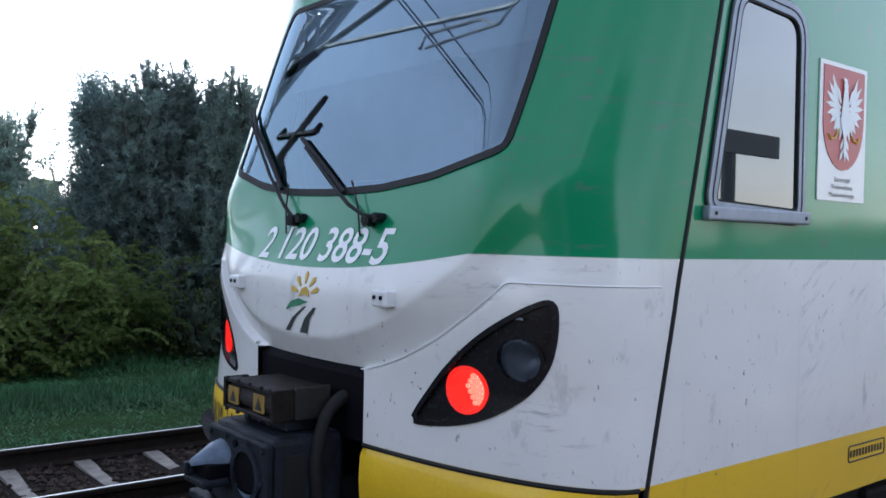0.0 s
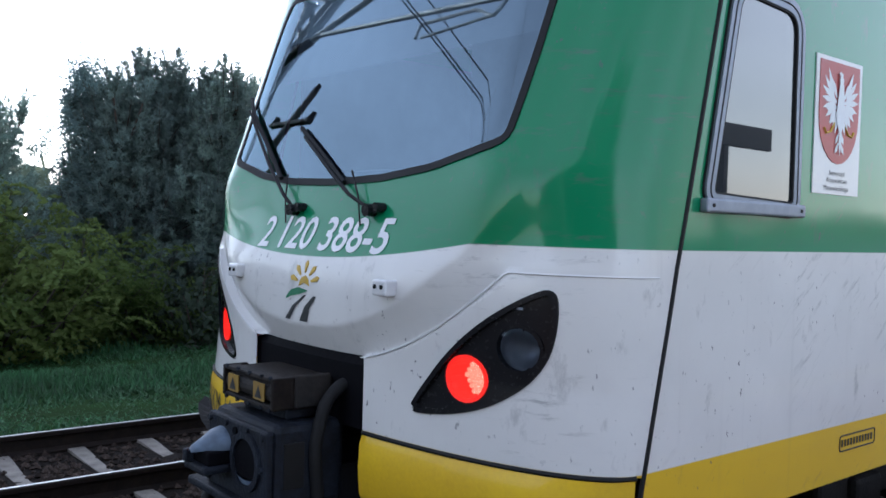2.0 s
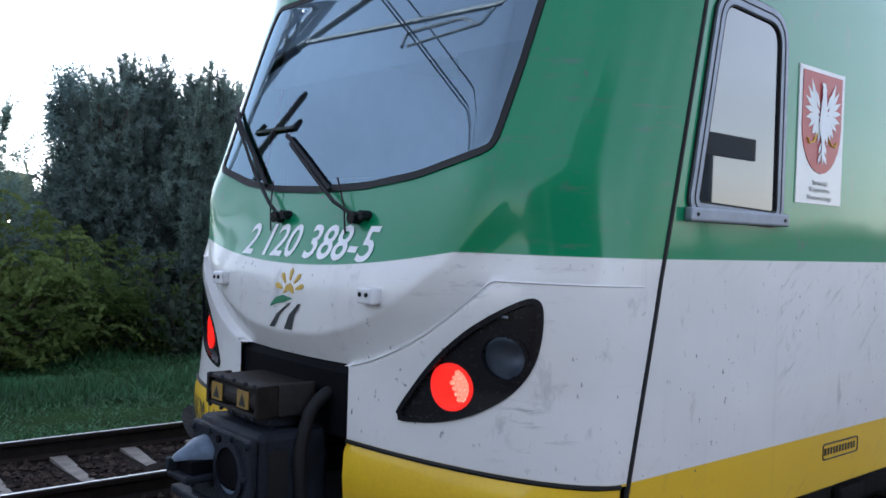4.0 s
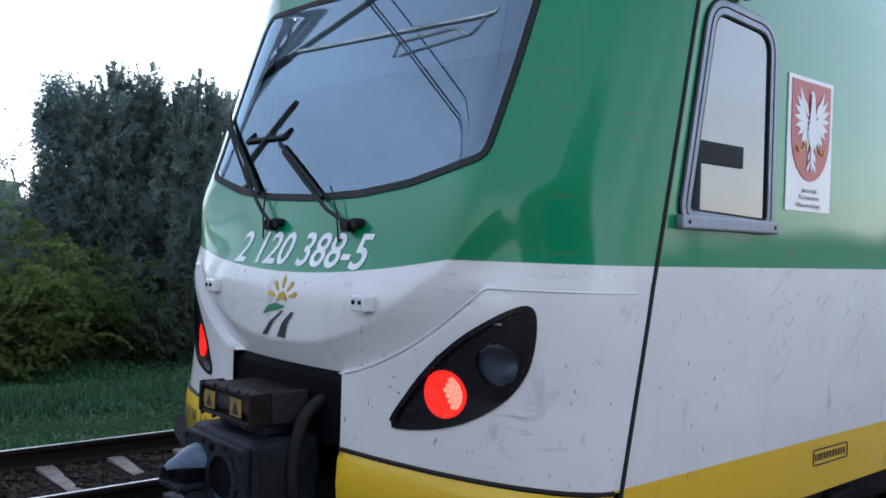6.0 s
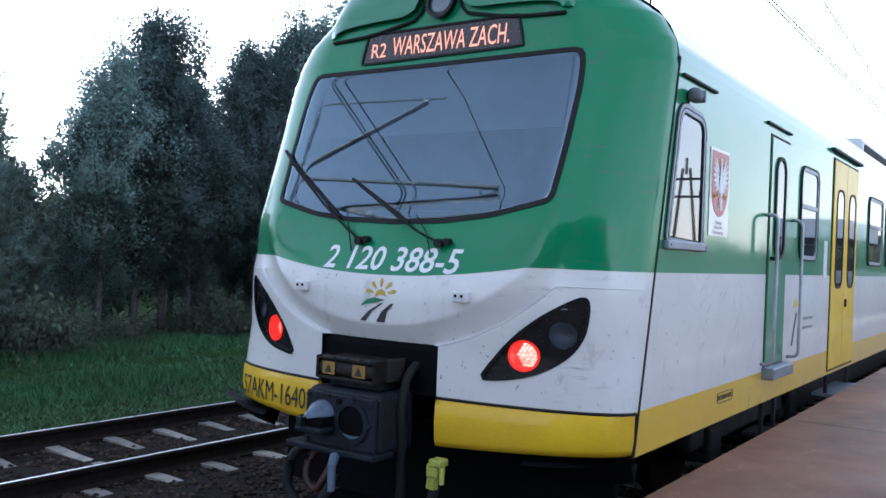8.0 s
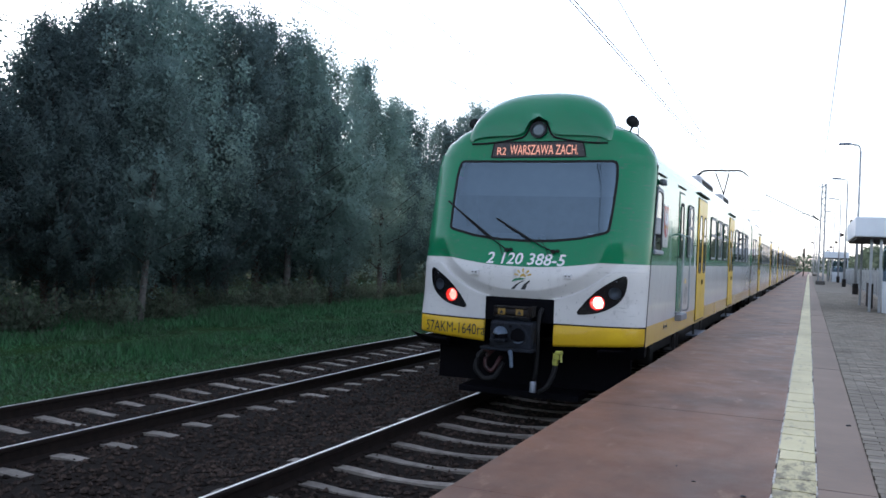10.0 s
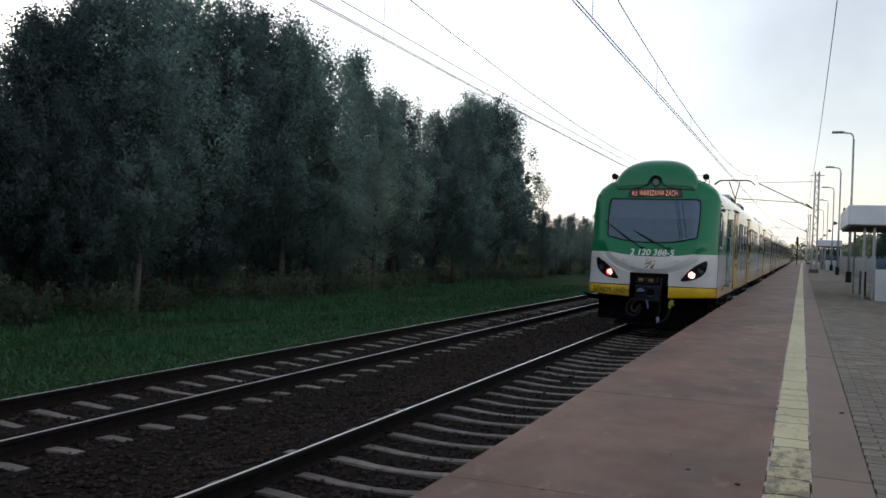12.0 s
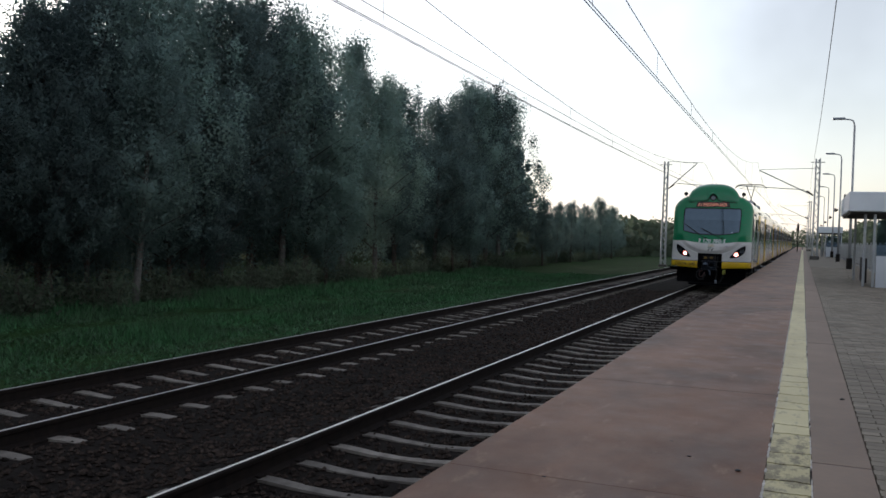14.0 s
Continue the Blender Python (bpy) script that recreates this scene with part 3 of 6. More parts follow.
def track(axis, first, pitch, label):
    prof = [(-0.075, -0.172), (0.075, -0.172), (0.075, -0.158), (0.012, -0.135), (0.009, -0.05), (0.035, -0.035), (0.036, -0.008), (0.028, -0.001), (-0.028, -0.001), (-0.036, -0.008), (-0.035, -0.035), (-0.009, -0.05), (-0.012, -0.135), (-0.075, -0.158)]
    root = empty("railway_track", label, "railway track", "tracks")
    for side in (-0.75, 0.75):
        x = axis + side
        rail = part("rail", loft([[(x + a, y, b) for a, b in prof] for y in (-60, 420)], close=True, cap=True), M["rail_side"], root, "rust-brown steel rail")
        part("running_surface", one_box(x - 0.013, x + 0.013, -60, 420, -0.0025, 0.0015), M["rail_top"], rail, "bright polished rail head")
    # sleepers: dished concrete
    rings = []
    for x, h, w in ((-1.2, -0.004, 0.074), (-1.18, 0.012, 0.08), (-0.95, 0.022, 0.084), (-0.55, 0.014, 0.078), (-0.28, -0.008, 0.068), (0, -0.018, 0.062), (0.28, -0.008, 0.068), (0.55, 0.014, 0.078), (0.95, 0.022, 0.084), (1.18, 0.012, 0.08), (1.2, -0.004, 0.074)):
        t = h - 0.175
        rings.append([(x, -w, t - 0.16), (x, w, t - 0.16), (x, w * 0.85, t), (x, -w * 0.85, t)])
    me = finish(loft(rings, close=True, cap=True), "sleeper", M["sleeper"])
    rest_v, rest_f = [], []
    base_v = [tuple(v.co) for v in me.vertices]
    base_f = [tuple(p.vertices) for p in me.polygons]
    clip_me = finish(box(bmesh.new(), -0.09, 0.09, -0.05, 0.05, -0.172, -0.14, 0.008), "rail_clip", M["rail_side"])
    k0 = -60
    for k in range(k0, 420):
        y = first + pitch * k
        if -14 < k < 130:
            s = new("sleeper", me)
            s.parent = root
            s.location = (axis + rng.normal(0, 0.012), y + rng.normal(0, 0.012), rng.normal(0, 0.006))
            s.rotation_euler = (0, 0, rng.normal(0, 0.006))
            if -2 < k < 45:
                for x in (-0.75, 0.75):
                    c = new("rail_clip", clip_me)
                    c.parent, c.location = s, (x, 0, 0)
        else:
            o = len(rest_v)
            rest_v += [(a + axis, b + y, c) for a, b, c in base_v]
            rest_f += [tuple(i + o for i in f) for f in base_f]
    far = tagged(new("sleeper_row", arrays("sleeper_row", rest_v, rest_f, M["sleeper"])), "distant concrete sleepers", kind="stuff")
    far.parent = root


def platform():
    root = empty("platform", "station platform of reddish concrete slabs with a yellow safety line", "platform")
    root["kind"] = "structure"
    part("retaining_wall", one_box(EDGE + 0.12, BACK + 0.6, -60, 240, -0.5, PLAT - 0.16), M["wall"], root, "dark concrete platform wall")
    part("bedding", one_box(EDGE + 0.3, BACK + 0.55, -60, 240, PLAT - 0.16, PLAT - 0.03), M["sand"], root, "sand bed seen in the paving joints")

    def row(name, x0, x1, first, pitch, material, label, gap=0.006, top=PLAT):
        me = finish(one_box(x0, x1, gap, pitch - gap, PLAT - 0.155, top, bevel=0.003), name, material)
        filler = finish(one_box(x0 + 0.004, x1 - 0.004, -gap + 0.0005, gap - 0.0005, PLAT - 0.1, top - 0.0008), "joint_filler", M["sign"])
        k = math.floor((-30 - first) / pitch)
        while first + k * pitch < 240:
            s = new(name, me)
            s.parent = root
            s.location = (0, first + k * pitch, rng.normal(0, 0.0012))
            f = new("joint_filler", filler)
            f.parent, f.location = root, (0, first + k * pitch, 0)
            k += 1
        me.name = name

    row("platform_slab", EDGE, 3.055, 7.05, 3.0, M["slab"], "", 0.006)
    row("paving_strip", 3.275, 3.562, 5.0, 3.0, M["strip"], "", 0.006)
    # the yellow line: worn lengths of thick paint on its own strip, parted by wavy cracks, with chalky flaking edges
    part("line_bed", one_box(3.056, 3.274, -60, 240, PLAT - 0.15, PLAT - 0.008), M["sand"], root)
    y, n = -14.0, 8
    front = [0.0] * (n + 1)
    while y < 150:
        ln = 0.4 + 0.9 * rng.random() if y > 8.5 or y < 2 else 0.16 + 0.4 * rng.random()
        wave = rng.normal(0, 0.010, n + 1)
        wave = np.convolve(np.pad(wave, 1, "edge"), (0.3, 0.5, 0.3), "valid") + rng.normal(0, 0.014) * np.linspace(-1, 1, n + 1)
        crack = (0.012 + 0.016 * rng.random()) if 3.5 < y < 8.5 else 0.006
        bm = bmesh.new()
        xs = [3.061 + rng.normal(0, 0.004) + 0.208 * i / n for i in range(n + 1)]
        near = [[bm.verts.new((xs[i], y + front[i], z)) for z in (PLAT - 0.01, PLAT + 0.003)] for i in range(n + 1)]
        end = [[bm.verts.new((xs[i], y + ln + wave[i] - crack, z)) for z in (PLAT - 0.01, PLAT + 0.003)] for i in range(n + 1)]
        for i in range(n):
            bm.faces.new((near[i][1], near[i + 1][1], end[i + 1][1], end[i][1]))
            bm.faces.new((near[i][0], near[i + 1][0], near[i + 1][1], near[i][1]))
            bm.faces.new((end[i][1], end[i + 1][1], end[i + 1][0], end[i][0]))
        for i in (0, n):
            bm.faces.new((near[i][0], near[i][1], end[i][1], end[i][0]))
        part("line_length", bm, M["line_worn" if 3.0 < y < 5.6 else "line"], root)
        front = list(wave)
        y += ln
    bm = bmesh.new()
    for edge, share, wide in ((3.058, 0.7, 0.006), (3.272, 0.5, 0.004)):
        y = 1.0
        while y < 16:
            ln = 0.03 + 0.12 * rng.random()
            if rng.random() < share:
                m = 6
                side = [[bm.verts.new((edge + s * wide * (0.25 + 0.75 * math.sin(math.pi * (k + 0.2) / (m + 0.4))) * (0.5 + rng.random()), y + ln * k / m, PLAT + 0.0045)) for k in range(m + 1)] for s in (-1, 1)]
                for k in range(m):
                    bm.faces.new((side[0][k], side[1][k], side[1][k + 1], side[0][k + 1]))
            y += ln
    thick = bmesh.ops.extrude_face_region(bm, geom=list(bm.faces))
    for v in thick["geom"]:
        if isinstance(v, bmesh.types.BMVert):
            v.co.z = PLAT - 0.01
    part("paint_edge", bm, M["chalk"], root, "flaking white edge of an older line")
    # pavers
    pv = finish(one_box(0.003, 0.197, 0.003, 0.097, PLAT - 0.08, PLAT, bevel=0.004), "paver", M["paver"])
    rest_v, rest_f, made = [], [], 0
    cube_f = [(0, 1, 3, 2), (4, 6, 7, 5), (0, 4, 5, 1), (2, 3, 7, 6), (0, 2, 6, 4), (1, 5, 7, 3)]
    for j in range(-100, 420):
        yy = 3.6 + 0.1 * j
        for i in range(-1, 11):
            xx = 3.57 + 0.2 * i + (0.1 if j % 2 else 0)
            if xx < 3.56 or xx > BACK - 0.1:
                continue
            dz = rng.normal(0, 0.0015)
            if 3.6 <= yy < 9.0 and i < 5 and made < 300:
                s = new("paver", pv)
                s.parent, s.location = root, (xx, yy, dz)
                made += 1
            else:
                o = len(rest_v)
                rest_v += [(x, y, z) for x in (xx + 0.003, xx + 0.197) for y in (yy + 0.003, yy + 0.097) for z in (PLAT - 0.08, PLAT + dz)]
                rest_f += [tuple(q + o for q in f) for f in cube_f]
        if j % 2:
            box_v = [(x, y, z) for x in (3.567, 3.667) for y in (yy + 0.003, yy + 0.097) for z in (PLAT - 0.08, PLAT)]
            o = len(rest_v)
            rest_v += box_v
            rest_f += [tuple(q + o for q in f) for f in cube_f]
    pf = tagged(new("paver_field", arrays("paver_field", rest_v, rest_f, M["paver_far"])), "grey concrete block paving", kind="stuff")
    pf.parent = root
    part("paving_far", one_box(3.57, BACK + 0.5, 45.6, 240, PLAT - 0.1, PLAT), M["paver"], root)
    part("paving_behind", one_box(3.57, BACK + 0.5, -60, -6.4, PLAT - 0.1, PLAT), M["paver"], root)
    part("paving_side", one_box(BACK, BACK + 0.5, -6.4, 45.6, PLAT - 0.1, PLAT - 0.002), M["paver"], root)


# ---- trees ----
def leaf_mesh(name, centres, size, material, long=1.0, flat=0.0, thin=0.55, out=None, plain=False):
    """Many single leaves, each a bent pair of triangles."""
    n = len(centres)
    d = rng.normal(size=(n, 3))
    d[:, 2] = d[:, 2] * (1 - flat)
    d /= np.linalg.norm(d, axis=1)[:, None]
    e = np.cross(d, rng.normal(size=(n, 3)))
    e /= np.linalg.norm(e, axis=1)[:, None] + 1e-9
    s = size * (0.6 + 0.8 * rng.random((n, 1)))
    if out is not None:
        ahead = np.sum(np.cross(e, d) * out, 1) < 0
        e[ahead] *= -1
    a, b = d * s * long, e * s * thin
    if plain:
        v = np.stack([centres - 0.7 * a + 1.2 * b, centres + 0.9 * a, centres - 0.7 * a - 1.2 * b], 1)
        f = np.arange(3 * n).reshape(n, 1, 3)
    else:
        v = np.stack([centres - a, centres + b, centres + a, centres - b], 1)
        v[:, 2, 2] -= 0.25 * s[:, 0]
        f = np.array([(0, 1, 2), (0, 2, 3)])[None] + 4 * np.arange(n)[:, None, None]
    me = arrays(name, v.reshape(-1, 3).tolist(), f.reshape(-1, 3).tolist(), material)
    if out is not None:
        # soft shading: each leaf leans its normal away from the middle of its clump
        face = np.cross(b, a)
        face /= np.linalg.norm(face, axis=1)[:, None] + 1e-9
        nn = 0.06 * face + 0.95 * out + np.array((0, 0, 0.25))
        nn /= np.linalg.norm(nn, axis=1)[:, None] + 1e-9
        me.shade_smooth()
        me.normals_split_custom_set_from_vertices(np.repeat(nn, 3 if plain else 4, 0).tolist())
    return me


def limb_path(base, tip, bend=0.15, n=5):
    base, tip = Vector(base), Vector(tip)
    ln = (tip - base).length
    off = Vector(rng.normal(size=3)) * bend * ln * 0.3
    return [base.lerp(tip, i / n) + off * math.sin(math.pi * i / n) for i in range(n + 1)]


def broadleaf(height, width, leaves, label, light=True, leaf=0.054, low=0.14):
    root = empty("tree", label, "tree", "trees of the wood")
    bm = bmesh.new()
    lean = rng.normal(0, 0.3, 2)
    trunk = limb_path((0, 0, -0.2), (lean[0], lean[1], height * 0.93), 0.05, 8)
    tube(bm, trunk, 0.13 * height / 9, 8, 0.15)
    centres, outs = [], []
    nl = 34
    limbs = bmesh.new()
    for k in range(nl):
        h = height * (low + (0.96 - low) * (k / nl) ** 0.9)
        a = k * 2.4 + rng.normal(0, 0.3)
        share = h / height
        reach = width * (0.55 + 0.45 * math.sin(math.pi * min(1, share * 0.85 + 0.12))) * (1.05 - 0.75 * max(0, share - 0.55) / 0.45) * (0.72 + 0.3 * rng.random())
        p0 = trunk[min(8, int(share * 8))]
        tip = Vector((p0.x + reach * math.cos(a), p0.y + reach * math.sin(a), h + reach * (0.5 + 0.4 * rng.random())))
        tip.z = min(tip.z, height * (0.96 + 0.06 * rng.random()))
        path = limb_path((p0.x, p0.y, h), tip)
        tube(limbs, path, 0.035 * (1.2 - share), 5, 0.2)
        per = leaves // nl
        twigs = 6
        for _ in range(twigs):
            q = path[int(rng.integers(1, 6))]
            c = np.array(q) + np.clip(rng.normal(size=3), -1.7, 1.7) * np.array((0.34, 0.34, 0.30)) * width * 0.5
            m = per // twigs
            drop = np.abs(rng.normal(size=(m, 1))) * np.array((0, 0, -0.35))
            spread = rng.normal(size=(m, 3)) * 0.175 * (0.6 + rng.random()) * np.array((1, 1, 1.1)) + drop
            centres.append(c + spread)
            away = spread / 0.5 + 1.2 * (c - np.array((p0.x, p0.y, height * 0.45))) / width
            outs.append(away / (np.linalg.norm(away, axis=1)[:, None] + 1e-9))
    part("trunk", bm, M["birch"] if light else M["bark"], root, "pale birch bark" if light else "grey-brown bark", smooth=True)
    part("branchwork", limbs, M["bark"], root)
    crown = new("crown", leaf_mesh("crown", np.concatenate(centres), leaf, LEAF, out=np.concatenate(outs), plain=True))
    crown.parent = root
    return root


def needles(name, bases, ways, length, width):
    """Single needles, each a thin triangle that stands out from its shoot."""
    n = len(bases)
    ways = ways / (np.linalg.norm(ways, axis=1)[:, None] + 1e-9)
    e = np.cross(ways, rng.normal(size=(n, 3)))
    e /= np.linalg.norm(e, axis=1)[:, None] + 1e-9
    ln = length * (0.7 + 0.6 * rng.random((n, 1)))
    v = np.stack([bases - e * width, bases + e * width, bases + ways * ln], 1)
    return arrays(name, v.reshape(-1, 3).tolist(), np.arange(3 * n).reshape(-1, 3).tolist(), NEEDLE)


def pine(height, width, label, whorls=13, gappy=0.0):
    root = empty("pine_tree", label, "pine", "pines of the wood")
    bm, limbs = bmesh.new(), bmesh.new()
    trunk = limb_path((0, 0, -0.2), (rng.normal(0, 0.12), rng.normal(0, 0.12), height * 0.94), 0.04, 8)
    tube(bm, trunk, 0.085, 8, 0.15)
    bases, ways = [], []

    def shoot(o, d, ln, m):
        """A brush of needles round a shoot that runs from o along d."""
        d = np.array(d) / (np.linalg.norm(d) + 1e-9)
        t = rng.random((m, 1))
        r = rng.normal(size=(m, 3))
        r -= (r @ d)[:, None] * d
        r /= np.linalg.norm(r, axis=1)[:, None] + 1e-9
        bases.append(np.array(o) + t * ln * d)
        ways.append(r * (0.9 - 0.35 * t) + d * 0.5)
        if ln > 0.28:
            tube(limbs, [Vector(o), Vector(np.array(o) + d * ln)], 0.008, 3, 0.6)

    for k in range(whorls):
        sh = (k + 0.3 * rng.random()) / whorls
        h = height * (0.06 + 0.86 * sh)
        p0 = trunk[min(8, int(h / height * 8))]
        arms = 7 if sh < 0.75 else 5
        for j in range(arms):
            if rng.random() < gappy:
                continue
            a = 2 * math.pi * j / arms + k * 1.1 + rng.normal(0, 0.2)
            reach = width * (1.0 - 0.8 * sh ** 1.25) * (0.6 + 0.55 * rng.random())
            rise = reach * (0.25 + 0.75 * sh) + 0.1
            tip = Vector((p0.x + reach * math.cos(a), p0.y + reach * math.sin(a), h + rise))
            path = limb_path((p0.x, p0.y, h), tip, 0.12)
            tube(limbs, path, 0.018, 4, 0.3)
            for i in range(1, 6):
                for _ in range(3):
                    o = np.array(path[i]) + rng.normal(size=3) * 0.085 * width
                    d = np.array((math.cos(a), math.sin(a), 0)) * 0.45 + rng.normal(size=3) * 0.55 + np.array((0, 0, 0.4))
                    shoot(o, d, 0.16 + 0.12 * rng.random(), 28)
            shoot(tip, (0.25 * math.cos(a), 0.25 * math.sin(a), 1), 0.3 + 0.15 * rng.random(), 46)
    # the candles of the top: bundles of upright shoots
    for _ in range(9):
        o = np.array(trunk[8]) + rng.normal(size=3) * np.array((0.3, 0.3, 0.22)) * width
        for _ in range(4):
            shoot(o, (0.3 * rng.normal(), 0.3 * rng.normal(), 1), 0.32 + 0.3 * rng.random(), 52)
        tube(limbs, [Vector(o), Vector(trunk[6])], 0.014, 4, 1.5)
    part("trunk", bm, M["bark"], root, smooth=True)
    part("branchwork", limbs, M["bark"], root)
    crown = new("crown", needles("crown", np.concatenate(bases), np.concatenate(ways), 0.12, 0.0135))
    crown.parent = root
    return root


def bush(name, height, width, label, material, leaf, count, feather=False):
    root = empty(name, label, "bush", "bushes at the edge of the wood")
    limbs, cs = bmesh.new(), []
    for k in range(22):
        a = k * 2.4
        reach = width * (0.25 + 0.75 * rng.random())
        tip = Vector((reach * math.cos(a), reach * math.sin(a), height * (0.35 + 0.65 * rng.random()) * (1.1 - 0.5 * reach / width)))
        path = limb_path((0.1 * math.cos(a), 0.1 * math.sin(a), -0.1), tip, 0.5)
        tube(limbs, path, 0.02, 4, 0.3)
        m = count // 22
        if feather:
            # drooping feathered leaves: rows of leaflets on arching stalks
            for _ in range(m // 26):
                o = np.array(path[int(rng.integers(2, 6))]) + rng.normal(size=3) * 0.10 * width
                d = rng.normal(size=2)
                d /= np.linalg.norm(d)
                t = np.repeat(np.linspace(0, 1, 13), 2)[:, None]
                w = np.tile([1.0, -1.0], 13)[:, None]
                ln = 0.28 + 0.2 * rng.random()
                cs.append(o + t * ln * np.array((d[0], d[1], 0.25)) + t * t * np.array((0, 0, -0.28)) + w * 0.05 * np.array((-d[1], d[0], 0)))
        else:
            for _ in range(6):
                q = np.array(path[int(rng.integers(1, 6))]) + rng.normal(size=3) * 0.16 * width
                cs.append(q + rng.normal(size=(m // 6, 3)) * 0.16)
    part("branchwork", limbs, M["bark"], root)
    crown = new("crown", leaf_mesh("crown", np.concatenate(cs), leaf, material, flat=0.6 if feather else 0.0))
    crown.parent = root
    return root


def plant(kind, spots):
    """Sets a first plant and its copies: x, y, height share, turn."""
    for i, (x, y, s, turn) in enumerate(spots):
        m = pose(x, y, ground_height(x, y) - 0.02, 0, 0, turn)
        if i == 0:
            kind.matrix_basis = m
            ob = kind
        else:
            ob = copy_thing(kind, m)
        ob.scale = (s, s, s)


def wood():
    tall = [broadleaf(10.0, 2.1, 34000, "tall slender birch with small grey-green leaves", low=0.15), broadleaf(10.0, 2.5, 38000, "broad leafy tree with a dense dark crown", False), broadleaf(10.0, 1.8, 28000, "narrow birch with a thin airy crown", low=0.2),
            broadleaf(10.0, 2.8, 8500, "leafy tree standing deep in the wood", False, 0.21)]
    pines = [pine(5.0, 1.25, "young pine with upright candle shoots", 12, 0.15), pine(5.0, 1.55, "bushy young pine with blue-green needles")]
    fern = bush("locust_bush", 2.6, 1.5, "yellow-green locust bush with drooping feathered leaves", FROND, 0.045, 12000, True)
    low = [bush("shrub", 1.6, 1.2, "grey-green shrub at the wood's edge", SHRUB, 0.058, 2600), bush("shrub", 1.2, 1.0, "low dusty shrub with small leaves", SHRUB, 0.05, 2000)]
    spots = [[], [], [], []]

    def rise(yaw, high, x):
        """The spot and the height share of a tree whose top shows at that bearing and elevation from the platform."""
        r = (EYE[0] - x) / math.sin(radians(yaw))
        return r * math.cos(radians(yaw)), (EYE[2] + r * math.tan(radians(high)) + 0.4) / 10.35

    # the skyline of the wood: bearing, elevation of the tops
    for yaw, high, kind in ((72.0, 10.0, 2), (57.4, 9.0, 2), (56, 12.4, 0), (54, 15.0, 2), (52.2, 14.4, 0), (50.6, 10.6, 2), (48.2, 13.6, 2), (46.9, 12.8, 1), (45.4, 14.4, 0), (43.5, 15.2, 1), (41, 16.5, 1), (38.6, 15.2, 0), (36.6, 14.9, 1), (34.6, 14.9, 1), (32.7, 14.1, 0), (31.3, 12.6, 1), (28.9, 12.9, 2),
                            (26.7, 10.2, 0), (25.4, 9.8, 1), (22.9, 8.8, 1), (21.8, 9.0, 0), (20.7, 10.0, 1), (19.6, 9.6, 1), (18.7, 9.2, 0), (15.8, 2.5, 1), (14.9, 2.2, 0), (14, 2.3, 1), (13.1, 2.1, 1), (12.2, 2.6, 0), (11.4, 2.0, 1)):
        x = -14.6 + rng.normal(0, 0.3)
        y, s = rise(yaw, high, x)
        spots[kind].append((x, y, s, 360 * rng.random()))
        y, s = rise(yaw - 0.5 * rng.random(), high * 0.7 - 0.4, x - 3.2)
        if kind != 2:
            spots[3].append((x - 3.2, y, s, 360 * rng.random()))
        if high > 8 and yaw < 60 and rng.random() < 0.4:
            y, s = rise(yaw + 0.9, high * 0.55, x + 0.9)
            spots[1].append((x + 0.9, y, s * 0.95, 360 * rng.random()))
    for y in range(-44, 1, 4):
        spots[3].append((-19 + rng.normal(0, 0.8), y + rng.normal(0, 1), 0.45 + 0.08 * rng.random(), 360 * rng.random()))
    for yaw, high in ((60.5, 2.2), (62.5, 3.6), (64.5, 5.2), (66.5, 5.4), (68.5, 5.6), (70.5, 4.6), (72.5, 2.8), (77.5, 3.0), (80, 4.0)):
        y, s = rise(yaw, high, -18.0)
        spots[3].append((-18.0, y, s, 360 * rng.random()))
    # pale trunks that stand out at the wood's edge
    for yaw, high, x in ((41.6, 12.0, -12.7),):
        y, s = rise(yaw, high, x)
        spots[2].append((x, y, s, 360 * rng.random()))
    for k, s in zip(tall, spots):
        plant(k, s)
    stand = [[], []]
    for k, (yaw, high) in enumerate(((70.2, 9.0), (68.1, 10.6), (66.4, 9.2), (64.7, 10.1), (63.4, 9.7), (62.0, 6.0), (77.2, 7.2), (69.2, 7.6), (67.3, 8.6), (65.6, 8.4), (71.6, 8.4), (60.8, 4.6))):
        x = -13.4 - 0.5 * (k % 3)
        y, s = rise(yaw, high, x)
        stand[k % 2].append((x, y, 2 * s * 0.97, 360 * rng.random()))
    plant(pines[0], stand[0])
    plant(pines[1], stand[1])
    plant(fern, [(-11.6, 3.3, 1.2, 0), (-11.8, 4.4, 0.98, 120), (-11.9, 5.9, 0.8, 70), (-12.0, 2.2, 1.2, 220)])
    for k, kind in enumerate(low):
        s = []
        for y in list(np.arange(-1, 9, 1.3)) + list(np.arange(9, 62, 2.6)) + list(np.arange(62, 110, 4.0)):
            deep = 1.0 if y > 9 else 0.0
            s.append((-12.1 - 0.03 * y - 0.7 * deep + rng.normal(0, 0.35) - 0.5 * k, y + rng.normal(0, 0.4), (0.75 - 0.2 * deep) + (0.6 - 0.2 * deep) * rng.random(), 360 * rng.random()))
        plant(kind, s)
    # distant woods: many small clumps, both sides of the line far off
    cs = []
    # the block from y = -70 to -30 is unseen, added for the same reflection
    for x0, x1, y0, y1, h in ((-40, -24, -25, 110, 5.0), (-11, -40, 105, 170, 5), (-120, -20, 260, 330, 9), (14, 120, 180, 240, 9), (9, 14, 60, 170, 4.5), (9, 30, -70, -30, 7.5), (-30, 60, 600, 640, 12)):
        m = 5000
        x, y = x0 + (x1 - x0) * rng.random(m), y0 + (y1 - y0) * rng.random(m)
        top = h * (0.7 + 0.3 * np.sin(x * 0.31 + y * 0.17) * np.sin(x * 0.13 - y * 0.29))
